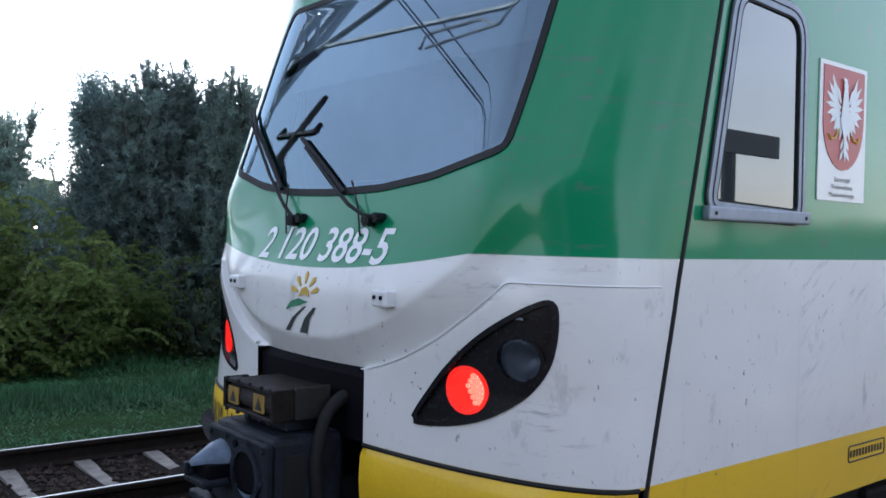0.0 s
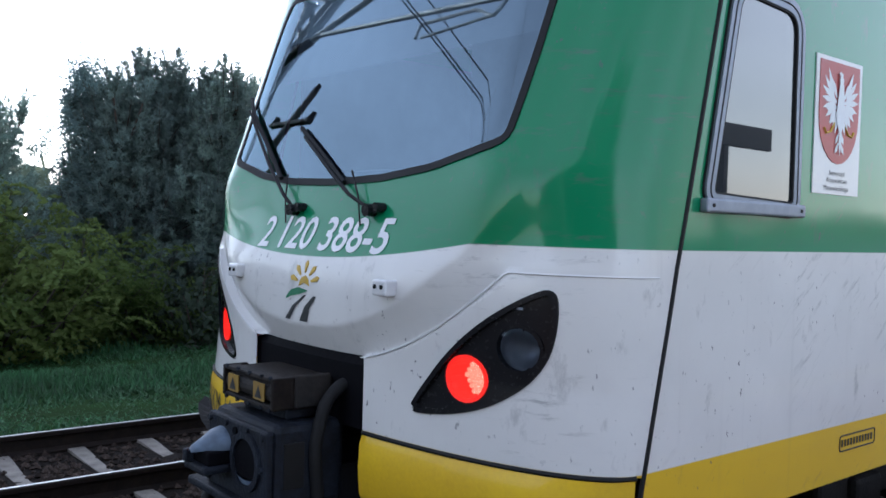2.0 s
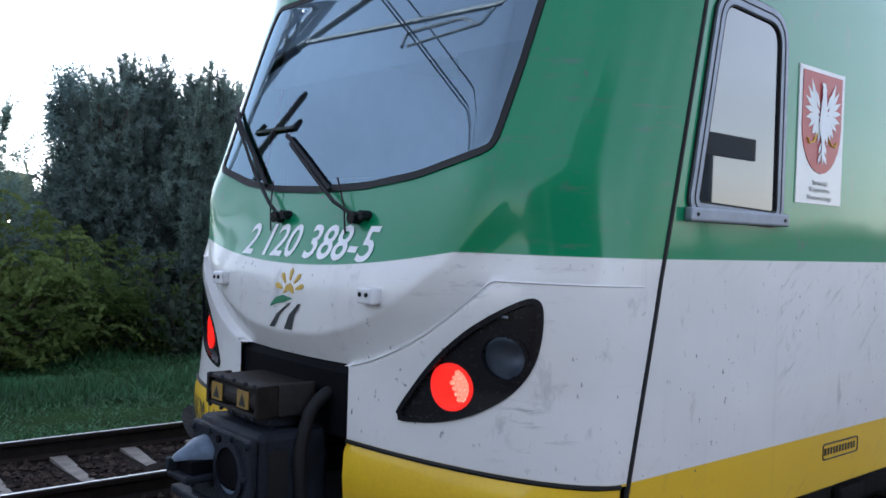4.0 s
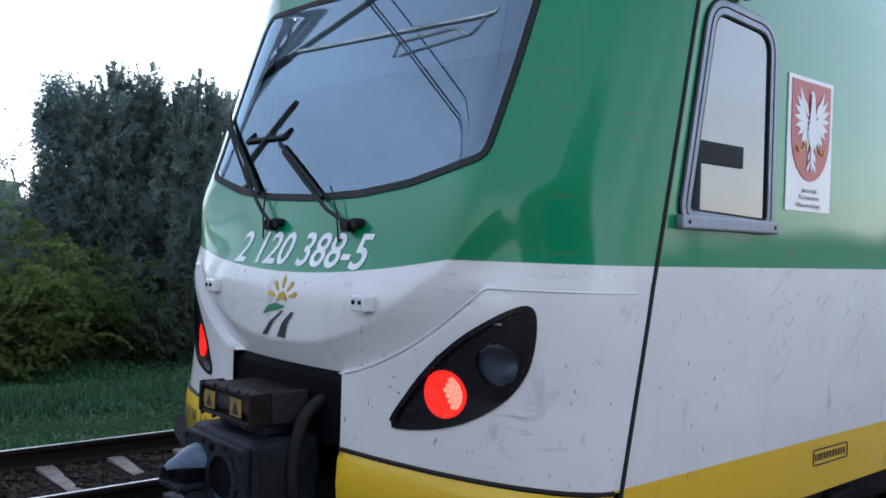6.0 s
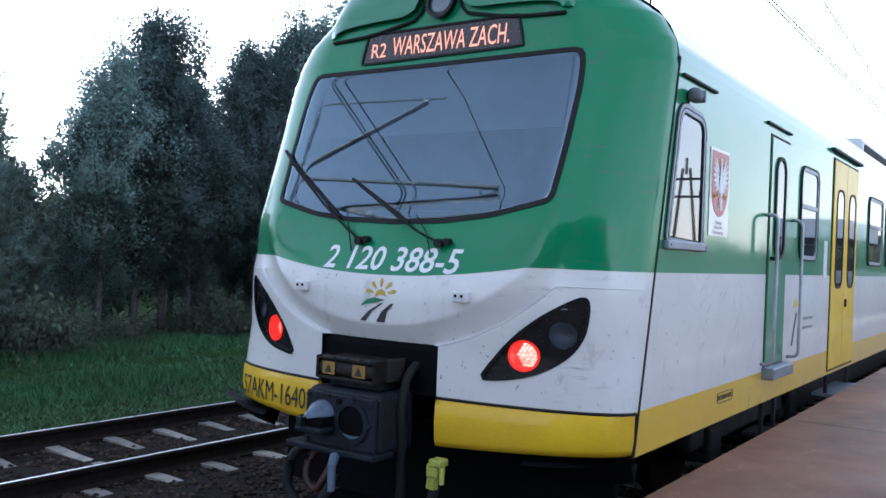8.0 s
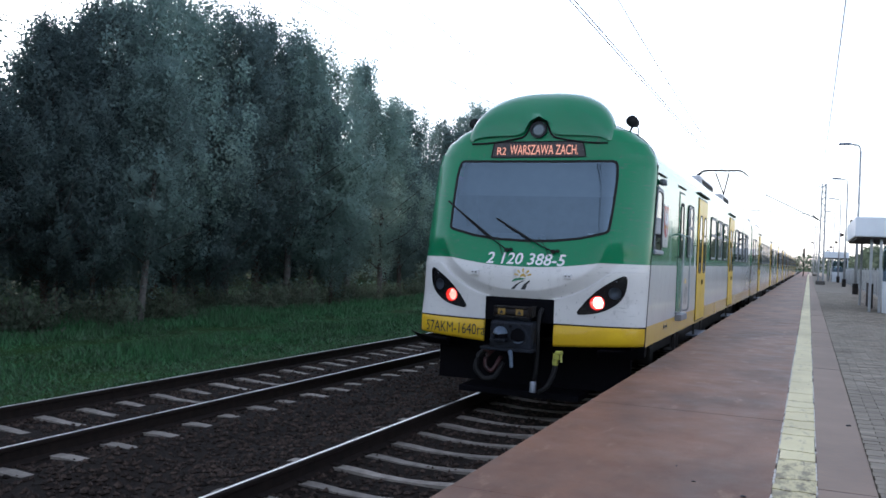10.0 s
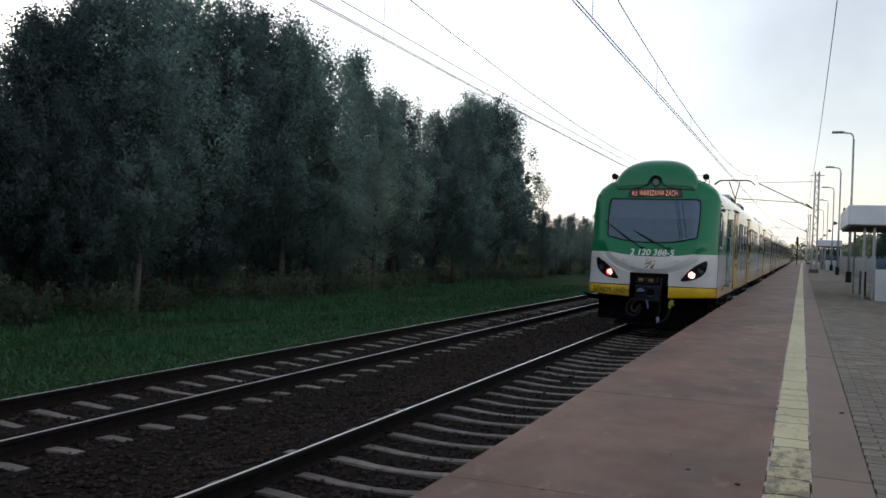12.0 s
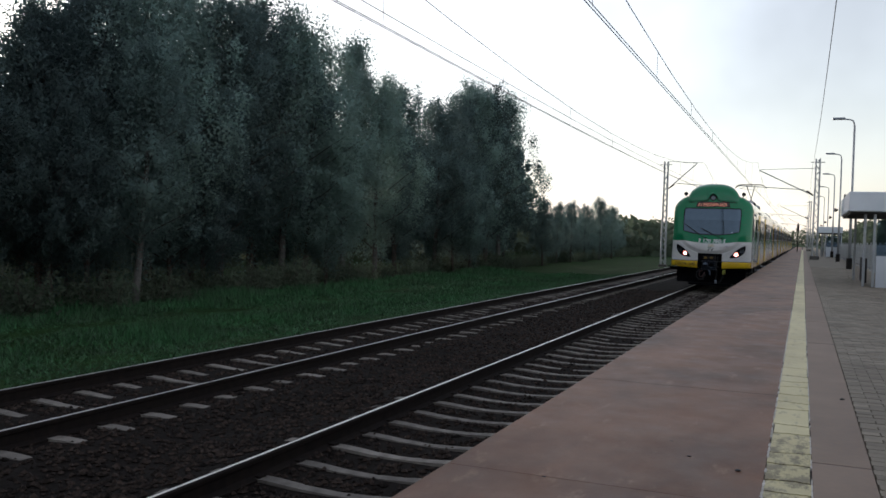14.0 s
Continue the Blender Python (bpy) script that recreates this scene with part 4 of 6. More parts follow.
        cs.append(np.stack([x, y, top * rng.random(m) ** 0.7 - 0.3], -1))
    # unseen wood added behind the platform, to darken the cab nose's reflection
    m = 22000
    x, y = 7 + 9 * rng.random(m), -38 + 34 * rng.random(m)
    top = 9.6 + 0.5 * np.sin(x * 0.9 + y * 0.5) * np.sin(x * 0.4 - y * 0.8)
    back = np.stack([x, y, top * rng.random(m) ** 0.6 - 0.3], -1)
    tagged(new("platform_woods", leaf_mesh("platform_woods", back, 0.42, SHRUB)), "unseen dark trees added to darken the reflection in the cab nose", "woods", kind="stuff")
    tagged(new("far_woods", leaf_mesh("far_woods", np.concatenate(cs), 0.8, SHRUB)), "hazy dark woods in the distance", "woods", kind="stuff")


def grass():
    n = 110000
    y = 0.5 + 48 * rng.random(n) ** 1.6
    x = -13.5 + 8.0 * rng.random(n)
    gap = np.array([noise.noise((a * 0.5, b * 0.4, 9)) for a, b in zip(x, y)])
    h = (0.045 + 0.06 * rng.random(n)) * (1 + 0.9 * gap) * np.interp(x, (-13.5, -11.6, -11.0, -10.2, -9.4, -8.4, -7.2, -6.4), (3.0, 2.6, 1.0, 0.6, 1.5, 1.9, 1.1, 0.7))
    w = 0.008 + 0.01 * rng.random(n) + 0.0006 * y
    z = np.array([ground_height(a, b) for a, b in zip(x, y)]) - 0.02
    a = rng.random(n) * 6.28
    lean = rng.normal(size=(n, 2)) * 0.06
    p = np.stack([x, y, z], -1)
    side = np.stack([np.cos(a) * w, np.sin(a) * w, 0 * w], -1)
    tip = p + np.stack([lean[:, 0], lean[:, 1], h], -1)
    v = np.stack([p - side, p + side, tip], 1).reshape(-1, 3)
    f = np.arange(3 * n).reshape(-1, 3)
    tagged(new("grass", arrays("grass", v.tolist(), f.tolist(), M["grass"])), "mown green grass with longer tufts beside the track", "grass", kind="stuff")


# ---- overhead line and platform furniture ----
def wire_line(name, x, z, sag, label, twin=0.0):
    root = empty(name, label, "overhead wire", "overhead wires")
    spans = [(-126, -60), (-60, 0.5), (0.5, 66), (66, 132), (132, 198), (198, 264)]
    for dx in ((-twin, twin) if twin else (0,)):
        bm, pts = bmesh.new(), []
        for y0, y1 in spans:
            pts += [(x + dx, y0 + (y1 - y0) * i / 12, z - sag * 4 * (i / 12) * (1 - i / 12)) for i in range(12)]
        tube(bm, pts, 0.009, 5)
        part("wire", bm, M["wire"], root)
    return root


def overhead():
    for x, low, sag in ((NEAR, 5.42, 1.66), (FAR + 0.2, 5.5, 1.7)):
        dip = 0.0 if x == NEAR else 0.27
        wire_line("contact_wire", x, low, dip, "pair of taut contact wires over the track", 0.03)
        m = wire_line("messenger_wire", x, 7.42, sag, "sagging messenger wire with droppers")
        for y0 in (-60, 0.5, 66, 132):
            for i in range(1, 10):
                s = i / 10
                y = y0 + 65.7 * s
                part("dropper", bar([(x, y, low - dip * 4 * s * (1 - s)), (x, y, 7.42 - sag * 4 * s * (1 - s))], 0.005, 4), M["wire"], m)
    wire_line("feeder_wire", 3.62, 7.3, 0.95, "thin feeder wire along the mast tops")

    wire_line("auxiliary_wire", FAR, 5.87, 0.3, "thin auxiliary wire over the far track")

    def mast(x, y, toward):
        root = empty("catenary_mast", "grey lattice mast with a slanting cantilever arm", "catenary mast", "catenary masts")
        base = PLAT if x > 0 else -0.4
        for s in (-0.16, 0.16):
            for q in (-0.14, 0.14):
                part("upright", bar([(x + s, y + q, base), (x + s * 0.8, y + q * 0.8, 7.65)], 0.06, 6), M["zinc"], root)
        bm = bmesh.new()
        for k in range(16):
            z = base + 0.3 + k * 0.42
            sx = 0.15 if k % 2 else -0.15
            for q in (-0.13, 0.13):
                tube(bm, [(x - sx, y + q, z), (x + sx, y + q, z + 0.42)], 0.03, 4)
                tube(bm, [(x + q * 1.1, y - sx * 0.85, z), (x + q * 1.1, y + sx * 0.85, z + 0.42)], 0.03, 4)
        part("lattice", bm, M["zinc"], root)
        part("footing", one_box(x - 0.3, x + 0.3, y - 0.25, y + 0.25, base - 0.4, base + 0.25, bevel=0.03), M["wall"], root)
        t = NEAR if x > 0 else FAR
        d = 1 if t > x else -1
        up, reach = ((5.1, 6.85), 0.15) if x > 0 else ((5.6, 7.5), 0.5)
        part("cantilever_tube", bar([(x + d * 0.2, y, up[0]), (t - d * reach, y, up[1])], 0.04, 8), M["zinc"], root)
        part("stay_tube", bar([(x + d * 0.2, y, up[1] + 0.15), (t - d * 0.2, y, up[1] + 0.05)], 0.018, 6), M["zinc"], root)
        part("register_tube", bar([(x + d * 0.8, y, up[0] + 0.41), (t + d * 1.4, y, 5.77)], 0.03, 8), M["zinc"], root)
        part("steady_arm", bar(round_path([(t + d * 1.15, y, 5.74), (t + d * 1.1, y, 5.52), (t + d * 0.75, y, 5.7), (t - d * 0.1, y, 5.68), (t, y, 5.45)], 0.05), 0.02, 6), M["zinc"], root)
        part("steady_arm", bar([(t + d * 1.1, y, 5.54), (t + d * 0.1, y, 5.44)], 0.016, 6), M["zinc"], root)
        part("insulator", bar([(x + d * 0.25, y, up[0] + 0.03), (x + d * 0.65, y, up[0] + 0.34)], 0.055, 8), M["brown"], root)
        part("top_bracket", bar([(x - 0.45, y, 7.42), (x + 0.45, y, 7.42)], 0.03, 5), M["zinc"], root)

    for x, y in ((3.95, 66), (3.95, 132), (3.95, 198), (4.6, -6.0), (-7.0, 0.42), (-6.6, 68), (-6.6, 132), (-6.6, -60)):
        mast(x, y, 0)


def power_pole():
    """A wooden line pole with one crossarm beside the far track."""
    x, y = -9.0, -1.0
    root = empty("power_pole", "dark wooden line pole with a crossarm and insulators", "utility pole")
    part("pole", bar([(x, y, ground_height(x, y) - 0.1), (x, y, 6.85)], 0.075, 10, 0.7), M["bark"], root, smooth=True)
    part("crossarm", one_box(x - 0.6, x + 0.6, y - 0.04, y + 0.04, 6.1, 6.18, bevel=0.01), M["dark"], root)
    for p in ((x - 0.55, y, 6.16), (x + 0.55, y, 6.16), (x, y, 6.83)):
        part("insulator", bar([p, (p[0], p[1], p[2] + 0.16)], 0.055, 8, 0.7), M["brown"], root)


def trestle_pole():
    """An A-shaped line pole in the field behind the platform."""
    x, y = 20.0, 58.0
    root = empty("trestle_pole", "dark A-shaped wooden line pole with two crossarms", "utility pole")
    for d in (-1, 1):
        part("leg", bar([(x + d * 1.1, y, -0.4), (x + d * 0.25, y, 8.3)], 0.14, 8, 0.7), M["bark"], root)
    for z, w in ((6.3, 1.1), (7.5, 1.5)):
        part("crossarm", one_box(x - w, x + w, y - 0.08, y + 0.08, z, z + 0.16), M["dark"], root)
        for d in (-w * 0.9, w * 0.9):
            part("insulator", bar([(x + d, y, z + 0.15), (x + d, y, z + 0.5)], 0.09, 6), M["brown"], root)
    part("tip", bar([(x, y, 7.9), (x, y, 9.0)], 0.1, 6), M["bark"], root)


def street_lamps():
    first = None
    for y in (44.7, 62, 80, 98, 118):
        if first is None:
            x = 5.2
            root = empty("street_lamp", "tall grey platform lamp with a curved arm", "street lamp", "platform lamps")
            part("pole", bar([(x, y, PLAT), (x, y, 4.0), (x, y, 7.3)], 0.075, 10, 0.6), M["zinc"], root, smooth=True)
            part("arm", bar(round_path([(x, y, 7.25), (x - 0.05, y, 7.55), (x - 0.5, y, 7.62)], 0.12), 0.035, 8), M["zinc"], root)
            part("lamp_head", one_box(x - 0.95, x - 0.4, y - 0.11, y + 0.11, 7.58, 7.68, bevel=0.03), M["alu"], root)
            part("loudspeaker", bar([(x - 0.12, y, 4.0), (x - 0.3, y - 0.05, 4.0)], 0.07, 10, 1.9), M["dark"], root, "dark horn loudspeaker")
            part("base_sleeve", bar([(x, y, PLAT), (x, y, PLAT + 0.5)], 0.13, 10), M["dark"], root, "dark base sleeve")
            first = root
        else:
            copy_thing(first, pose(0.25 if y > 70 else 0.1, y - 44.7, 0))


def shelter(y0, label):
    root = empty("platform_shelter", label, "shelter", "platform shelters")
    x0, x1, y1 = 4.31, 6.3, y0 + 5.5
    part("roof", one_box(x0, x1, y0, y1, 2.72, 3.26, bevel=0.03), M["shelter_white"], root, "boxy pale roof with a deep fascia")
    part("soffit", one_box(x0 + 0.06, x1 - 0.06, y0 + 0.06, y1 - 0.06, 2.66, 2.72), M["dark"], root, "dark soffit")
    for px, py in ((4.75, y0 + 0.35), (4.98, y0 + 0.2), (4.75, y1 - 0.3), (6.15, y0 + 0.3), (6.15, y1 - 0.3)):
        part("post", one_box(px - 0.035, px + 0.035, py - 0.035, py + 0.035, PLAT, 2.66, bevel=0.01), M["zinc"], root)
    part("low_wall", one_box(5.04, 6.2, y0 + 0.12, y0 + 0.2, PLAT, 1.52, bevel=0.01), M["shelter_white"], root, "pale low panel")
    part("bench_panel", one_box(4.76, 4.84, y0 + 0.4, y0 + 2.2, PLAT + 0.1, 1.45, bevel=0.01), M["dark"], root, "dark side panel")
    g = part("glass_panel", one_box(5.04, 6.15, y0 + 0.14, y0 + 0.16, 1.54, 2.5), M["screen"], root)
    g.visible_shadow = False
    part("back_wall", one_box(6.2, 6.26, y0 + 0.2, y1, PLAT, 2.66), M["shelter_white"], root)


def fence():
    root = empty("platform_fence", "grey metal fence behind the platform", "fence")
    x = BACK + 0.25
    post = finish(one_box(-0.03, 0.03, -0.03, 0.03, PLAT - 0.05, PLAT + 1.25), "fence_post", M["zinc"])
    for k in range(70):
        p = new("fence_post", post)
        p.parent, p.location = root, (x, -40 + 2.5 * k, 0)
    slat_at = [0.06 + i * 0.122 for i in range(20)]
    slat = finish(one_box(-0.012, 0.012, 0, 0.09, PLAT + 0.08, PLAT + 1.15), "slat", M["zinc"])
    rail = finish(one_box(-0.02, -0.013, 0.035, 2.465, PLAT + 0.2, PLAT + 0.25), "fence_rail", M["zinc"])
    far = bmesh.new()
    for k in range(69):
        y = -40 + 2.5 * k
        for z in (0, 0.8):
            p = new("fence_rail", rail)
            p.parent, p.location = root, (x, y, z)
        for d in slat_at:
            if 26 <= y < 63:
                p = new("slat", slat)
                p.parent, p.location = root, (x, y + d, 0)
            else:
                box(far, x - 0.012, x + 0.012, y + d, y + d + 0.09, PLAT + 0.08, PLAT + 1.15)
    tagged(part("slat_row", far, M["zinc"], root), "distant grey fence slats", kind="stuff")


def station_sign():
    root = empty("station_sign", "dark station name board on a single post", "sign")
    part("post", bar([(5.35, 8.78, PLAT), (5.35, 8.78, 3.0)], 0.085, 8), M["sign"], root)
    part("board", one_box(5.26, 5.32, 8.55, 9.7, 2.85, 3.11, bevel=0.01), M["sign"], root)


def pebbles():
    for x, y, r in ((2.67, 4.8, 0.008), (2.93, 4.62, 0.011), (2.54, 5.11, 0.006), (2.09, 4.04, 0.008), (3.5, 7.12, 0.014)):
        bm = bmesh.new()
        bmesh.ops.create_icosphere(bm, subdivisions=1, radius=r)
        for q in bm.verts:
            q.co = Vector((q.co.x * 1.6 + x, q.co.y + y, q.co.z * 0.5 + PLAT + r * 0.4)) + Vector(rng.normal(0, r * 0.12, 3))
        solid("pebble", bm, M["sign"], "small dark stone lying on the platform slab", "pebble", group="stones on the platform")


def signal():
    root = empty("railway_signal", "dark colour-light signal on a mast", "signal")
    part("mast", bar([(2.55, 120, PLAT), (2.55, 120, 4.3)], 0.06, 8), M["dark"], root)
    part("head", one_box(2.42, 2.70, 119.8, 120, 3.2, 4.15, bevel=0.05), M["dark"], root)


ground()
ballast()
track(NEAR, 6.4, 0.595, "railway track beside the platform on concrete sleepers")
track(FAR, 7.2, 0.6, "second railway track beside the grass on concrete sleepers")
stones()
platform()
wood()
grass()
overhead()
power_pole()
trestle_pole()
street_lamps()
shelter(26.3, "pale platform shelter with a boxy roof and glass side")
shelter(82.0, "distant pale platform shelter with a boxy roof")
fence()
station_sign()
signal()
pebbles()


# ---- the train: a leading cab car and the cars coupled behind it ----
@functools.lru_cache(maxsize=None)
def curve_at(z, zs, vs):
    return float(np.mean([np.interp(z + d, zs, vs) for d in (-0.05, -0.025, 0, 0.025, 0.05)]))


Z_NOSE = (0.7, 1.3, 1.6, 1.7, 1.85, 2.12, 3.03, 3.16, 3.41, 3.70)
Y_NOSE = (1.90, 1.893, 1.885, 1.905, 1.962, 2.07, 2.385, 2.40, 2.43, 2.53)
Z_DEEP, DEEP = (0.7, 1.3, 1.6, 1.7, 1.85, 2.12, 3.03, 3.7), (0.355, 0.487, 0.558, 0.555, 0.533, 0.482, 0.358, 0.37)
Z_HALF, HALF = (0.7, 2.95, 3.1, 3.25, 3.4, 3.5, 3.58, 3.63), (1.44, 1.44, 1.41, 1.32, 1.13, 0.88, 0.5, 0.15)


def half_width(z):
    return float(np.interp(z, Z_HALF, HALF))


def seam_y(z):
    return curve_at(z, Z_NOSE, Y_NOSE) + curve_at(z, Z_DEEP, DEEP)


def arc_up(x):
    return 1.41 + 0.375 * min(1.2, abs(x) / 0.95) ** 2.5


def arc_low(x):
    return min(1.685, 1.285 + 0.415 * (abs(x) / 1.09) ** 2.6)


def nose_y(x, z):
    a = min(abs(x) / half_width(z), 1.0)
    n = 2.1 + 0.4 * max(0.0, min(1.0, (z - 1.3) / 0.4))
    low_curve = 1 - (1 - a ** n) ** (1 / n)
    b = max(0.0, (a - 0.60) / 0.40)
    high_curve = 1 - (1 - b ** 2.1) ** (1 / 2.1)
    k = max(0.0, min(1.0, (z - 1.72) / 0.35))
    k = k * k * (3 - 2 * k)
    y = curve_at(z, Z_NOSE, Y_NOSE) + curve_at(z, Z_DEEP, DEEP) * (low_curve * (1 - k) + high_curve * k)
    # the hood over the smile-shaped ledge
    fade = max(0.0, min(1.0, (1.14 - abs(x)) / 0.18))
    fade = fade * fade * (3 - 2 * fade)
    up, low = arc_up(x), arc_low(x)
    if fade > 0:
        if z >= up:
            s = max(0.0, 1 - (z - up) / 0.45)
            y -= 0.022 * fade * s * s * (3 - 2 * s)
        elif z > low:
            k = (z - low) / max(up - low, 0.01)
            y += fade * (0.042 * (1 - k) - 0.022 * k)
    return y


def on_nose(x, z, out):
    return Vector((x, nose_y(x, z) - out, z))


def on_side(y, z, out):
    return Vector((1.44 + out, y, z))


SCREEN = [(-0.99, 3.022), (0.0, 3.018), (0.99, 3.022), (1.03, 2.97), (1.045, 2.80), (1.035, 2.45), (1.015, 2.15), (0.98, 2.12), (0.65, 2.04), (0.35, 2.005), (0.0, 1.995), (-0.35, 2.005), (-0.65, 2.04), (-0.98, 2.12), (-1.015, 2.15), (-1.035, 2.45), (-1.045, 2.80), (-1.03, 2.97)]
EYE_SHAPE = [(0.697, 1.176), (0.74, 1.24), (0.84, 1.365), (0.977, 1.488), (1.1, 1.568), (1.175, 1.61), (1.222, 1.628), (1.238, 1.59), (1.232, 1.49), (1.207, 1.395), (1.14, 1.305), (1.025, 1.228), (0.893, 1.184), (0.74, 1.164), (0.705, 1.166)]


EYE_SHAPE = grow(eased(EYE_SHAPE), -0.006)
SCREEN = eased(dense(SCREEN, 0.12), 1)


def disc(cx, cz, r, n=24):
    return [(cx + r * math.cos(2 * math.pi * k / n), cz + r * math.sin(2 * math.pi * k / n)) for k in range(n)]


def ring_tube(outline, place, d0, d1):
    bm = bmesh.new()
    a, b = [[bm.verts.new(place(u, v, d)) for u, v in outline] for d in (d0, d1)]
    for k in range(len(a)):
        j = (k + 1) % len(a)
        bm.faces.new((a[k], a[j], b[j], b[k]))
    return bm


def nose(car):
    # painted shell with openings for the windscreen, the lamps and the coupler
    bm = bmesh.new()
    us = np.linspace(-1, 1, 191)
    us = np.sign(us) * (1 - (1 - np.abs(us)) ** 1.25)
    us[np.argmin(np.abs(us * 1.44 - 0.43))] = 0.43 / 1.44
    us[np.argmin(np.abs(us * 1.44 + 0.43))] = -0.43 / 1.44
    zs = sorted([1.03 + 0.0125 * i for i in range(208)] + [1.315])

    def at_ledge(u, z):
        """Rows close to the ledge and the hood lie along them, so that their edges run clean."""
        x = u * half_width(z)
        low = arc_low(x)
        if 0.46 < abs(x) < 1.12 and abs(z - low) < 0.0125:
            z = low + 0.0004 if z >= low else low - 0.0004
        elif abs(x) < 0.9 and abs(z - arc_up(x)) < 0.00625 and abs(arc_up(x) - low) > 0.03:
            z = arc_up(x)
        return on_nose(x, z, 0)

    rows = [[bm.verts.new(at_ledge(u, z)) for u in us] for z in zs]
    hole, eye_r = grow(SCREEN, -0.006), grow(EYE_SHAPE, 0.007)
    eye_l = [(-x, z) for x, z in eye_r]
    for j in range(len(zs) - 1):
        for i in range(len(us) - 1):
            zc, xc = (zs[j] + zs[j + 1]) / 2, (us[i] + us[i + 1]) / 2 * half_width((zs[j] + zs[j + 1]) / 2)
            if (abs(xc) < 0.43 and zc < 1.315) or zc < 1.03 or inside((xc, zc), hole) or inside((xc, zc), eye_r) or inside((xc, zc), eye_l):
                continue
            bm.faces.new((rows[j][i], rows[j][i + 1], rows[j + 1][i + 1], rows[j + 1][i]))
    part("cab_nose", bm, M["nose"], car, "green and white rounded cab front", smooth=True)
    # yellow foot panels on both sides of the coupler
    for s in (-1, 1):
        cols = [0.435 + (1.438 - 0.435) * k / 30 for k in range(31)]
        foot = bmesh.new()
        prof = [(1.022, 0.004), (0.99, 0.016), (0.9, 0.02), (0.8, 0.012), (0.765, 0.0), (0.765, -0.05)]
        vs = []
        for x in cols:
            low = max(0.0, (x - 0.45)) * 0.05
            vs.append([foot.verts.new(Vector((s * x, nose_y(x, 1.0) - o * (1 if x < 1.38 else 0.2), z + (low if z < 0.85 else 0)))) for z, o in prof])
        for a, b in zip(vs, vs[1:]):
            for k in range(len(prof) - 1):
                foot.faces.new((a[k], a[k + 1], b[k + 1], b[k]))
        ring = vs[0]
        back = [foot.verts.new((s * 0.435, 2.35, z)) for z in (1.022, 0.765)]
        foot.faces.new((ring[0], back[0], back[1], ring[4]))
        bmesh.ops.recalc_face_normals(foot, faces=foot.faces)
        panel = part("foot_panel", foot, M["yellow"], car, "yellow lower panel", smooth=True)
        seal = [on_nose(s * x, 1.03, 0.004) for x in cols]
        part("seal", bar(seal, 0.009, 6), M["rubber"], panel)
    # number on the far foot panel
    part("lettering", lettering("57AKM-1640ra", lambda u, v, d: Vector((u, nose_y(u, 1.0) - 0.022 - d, v)), -1.28, 0.835, 0.13, 0.86, 0.002), M["letter_dark"], car, "dark running number")
    # windscreen
    scr = part("windscreen", plate(SCREEN, on_nose, 0.003, 20, 0.003), M["screen"], car, "large bluish windscreen", smooth=True)
    scr.visible_shadow = False
    part("frame", hoop(grow(SCREEN, -0.026), 0.030, on_nose, 0.006, 0.008), M["rubber"], scr, "black windscreen surround")
    part("sun_blind", loft([[Vector((x, nose_y(x, z) + 0.12, z)) for x in np.linspace(-1.0, 1.0, 15)] for z in (2.57, 2.8, 3.0)]), M["blind"], car, "pale pulled-down sun blind")
    # cab inside
    desk = bmesh.new()
    box(desk, -1.2, 1.2, 2.35, 2.75, 1.75, 1.93, bevel=0.03)
    box(desk, 0.5, 0.68, 2.3, 2.36, 1.9, 2.06, bevel=0.02)
    box(desk, -0.6, 0.1, 2.45, 2.6, 1.93, 2.1, bevel=0.03)
    desk_part = part("driver_desk", desk, M["grey"], car, "grey driver's desk")
    part("beaker", bar([(0.72, 2.44, 1.93), (0.72, 2.44, 2.13)], 0.045, 12), M["letter_white"], desk_part, "white beaker standing on the desk")
    shell = bmesh.new()
    box(shell, -1.37, 1.37, 4.0, 4.1, 1.05, 3.12)
    box(shell, -1.40, -1.36, 2.68, 4.0, 1.05, 2.9)
    box(shell, 1.36, 1.40, 2.68, 4.0, 1.05, 2.9)
    box(shell, -1.38, 1.38, 2.45, 4.0, 1.0, 1.05)
    box(shell, -1.2, 1.2, 2.5, 4.0, 3.1, 3.14)
    box(shell, -1.36, -1.28, 2.62, 2.98, 2.84, 3.11)
    box(shell, 1.28, 1.36, 2.62, 2.98, 2.84, 3.11)
    part("cab_interior", shell, M["grey"], car)
    # wipers
    for pts in (((-0.20, 1.885), (-0.30, 1.95), (-0.55, 2.10), (-0.97, 2.40)), ((0.38, 1.885), (0.22, 1.95), (0.0, 2.06), (-0.30, 2.22))):
        arm = part("wiper_arm", bar([on_nose(x, z, 0.045 if i else 0.02) for i, (x, z) in enumerate(pts)], 0.008, 6), M["rubber"], car, "black wiper")
        (xa, za), (xb, zb) = pts[1], pts[3]
        part("blade", bar([on_nose(xa + (xb - xa) * k / 6 - 0.012, za + (zb - za) * k / 6 + 0.006, 0.022) for k in range(1, 8)], 0.011, 6), M["rubber"], arm)
        part("pivot", bar([on_nose(*pts[0], -0.01), on_nose(*pts[0], 0.05)], 0.026, 10), M["black"], arm)
        part("knuckle", bar([on_nose(pts[0][0] + 0.05, pts[0][1] + 0.01, 0.0), on_nose(pts[0][0] + 0.05, pts[0][1] + 0.01, 0.045)], 0.02, 10), M["black"], arm)
        part("hose", bar([on_nose(pts[0][0] - 0.06, pts[0][1] - 0.06, 0.005), on_nose(pts[0][0] - 0.1, pts[0][1] + 0.05, 0.03), on_nose(pts[1][0] - 0.05, pts[1][1] + 0.1, 0.035)], 0.004, 5), M["rubber"], arm)
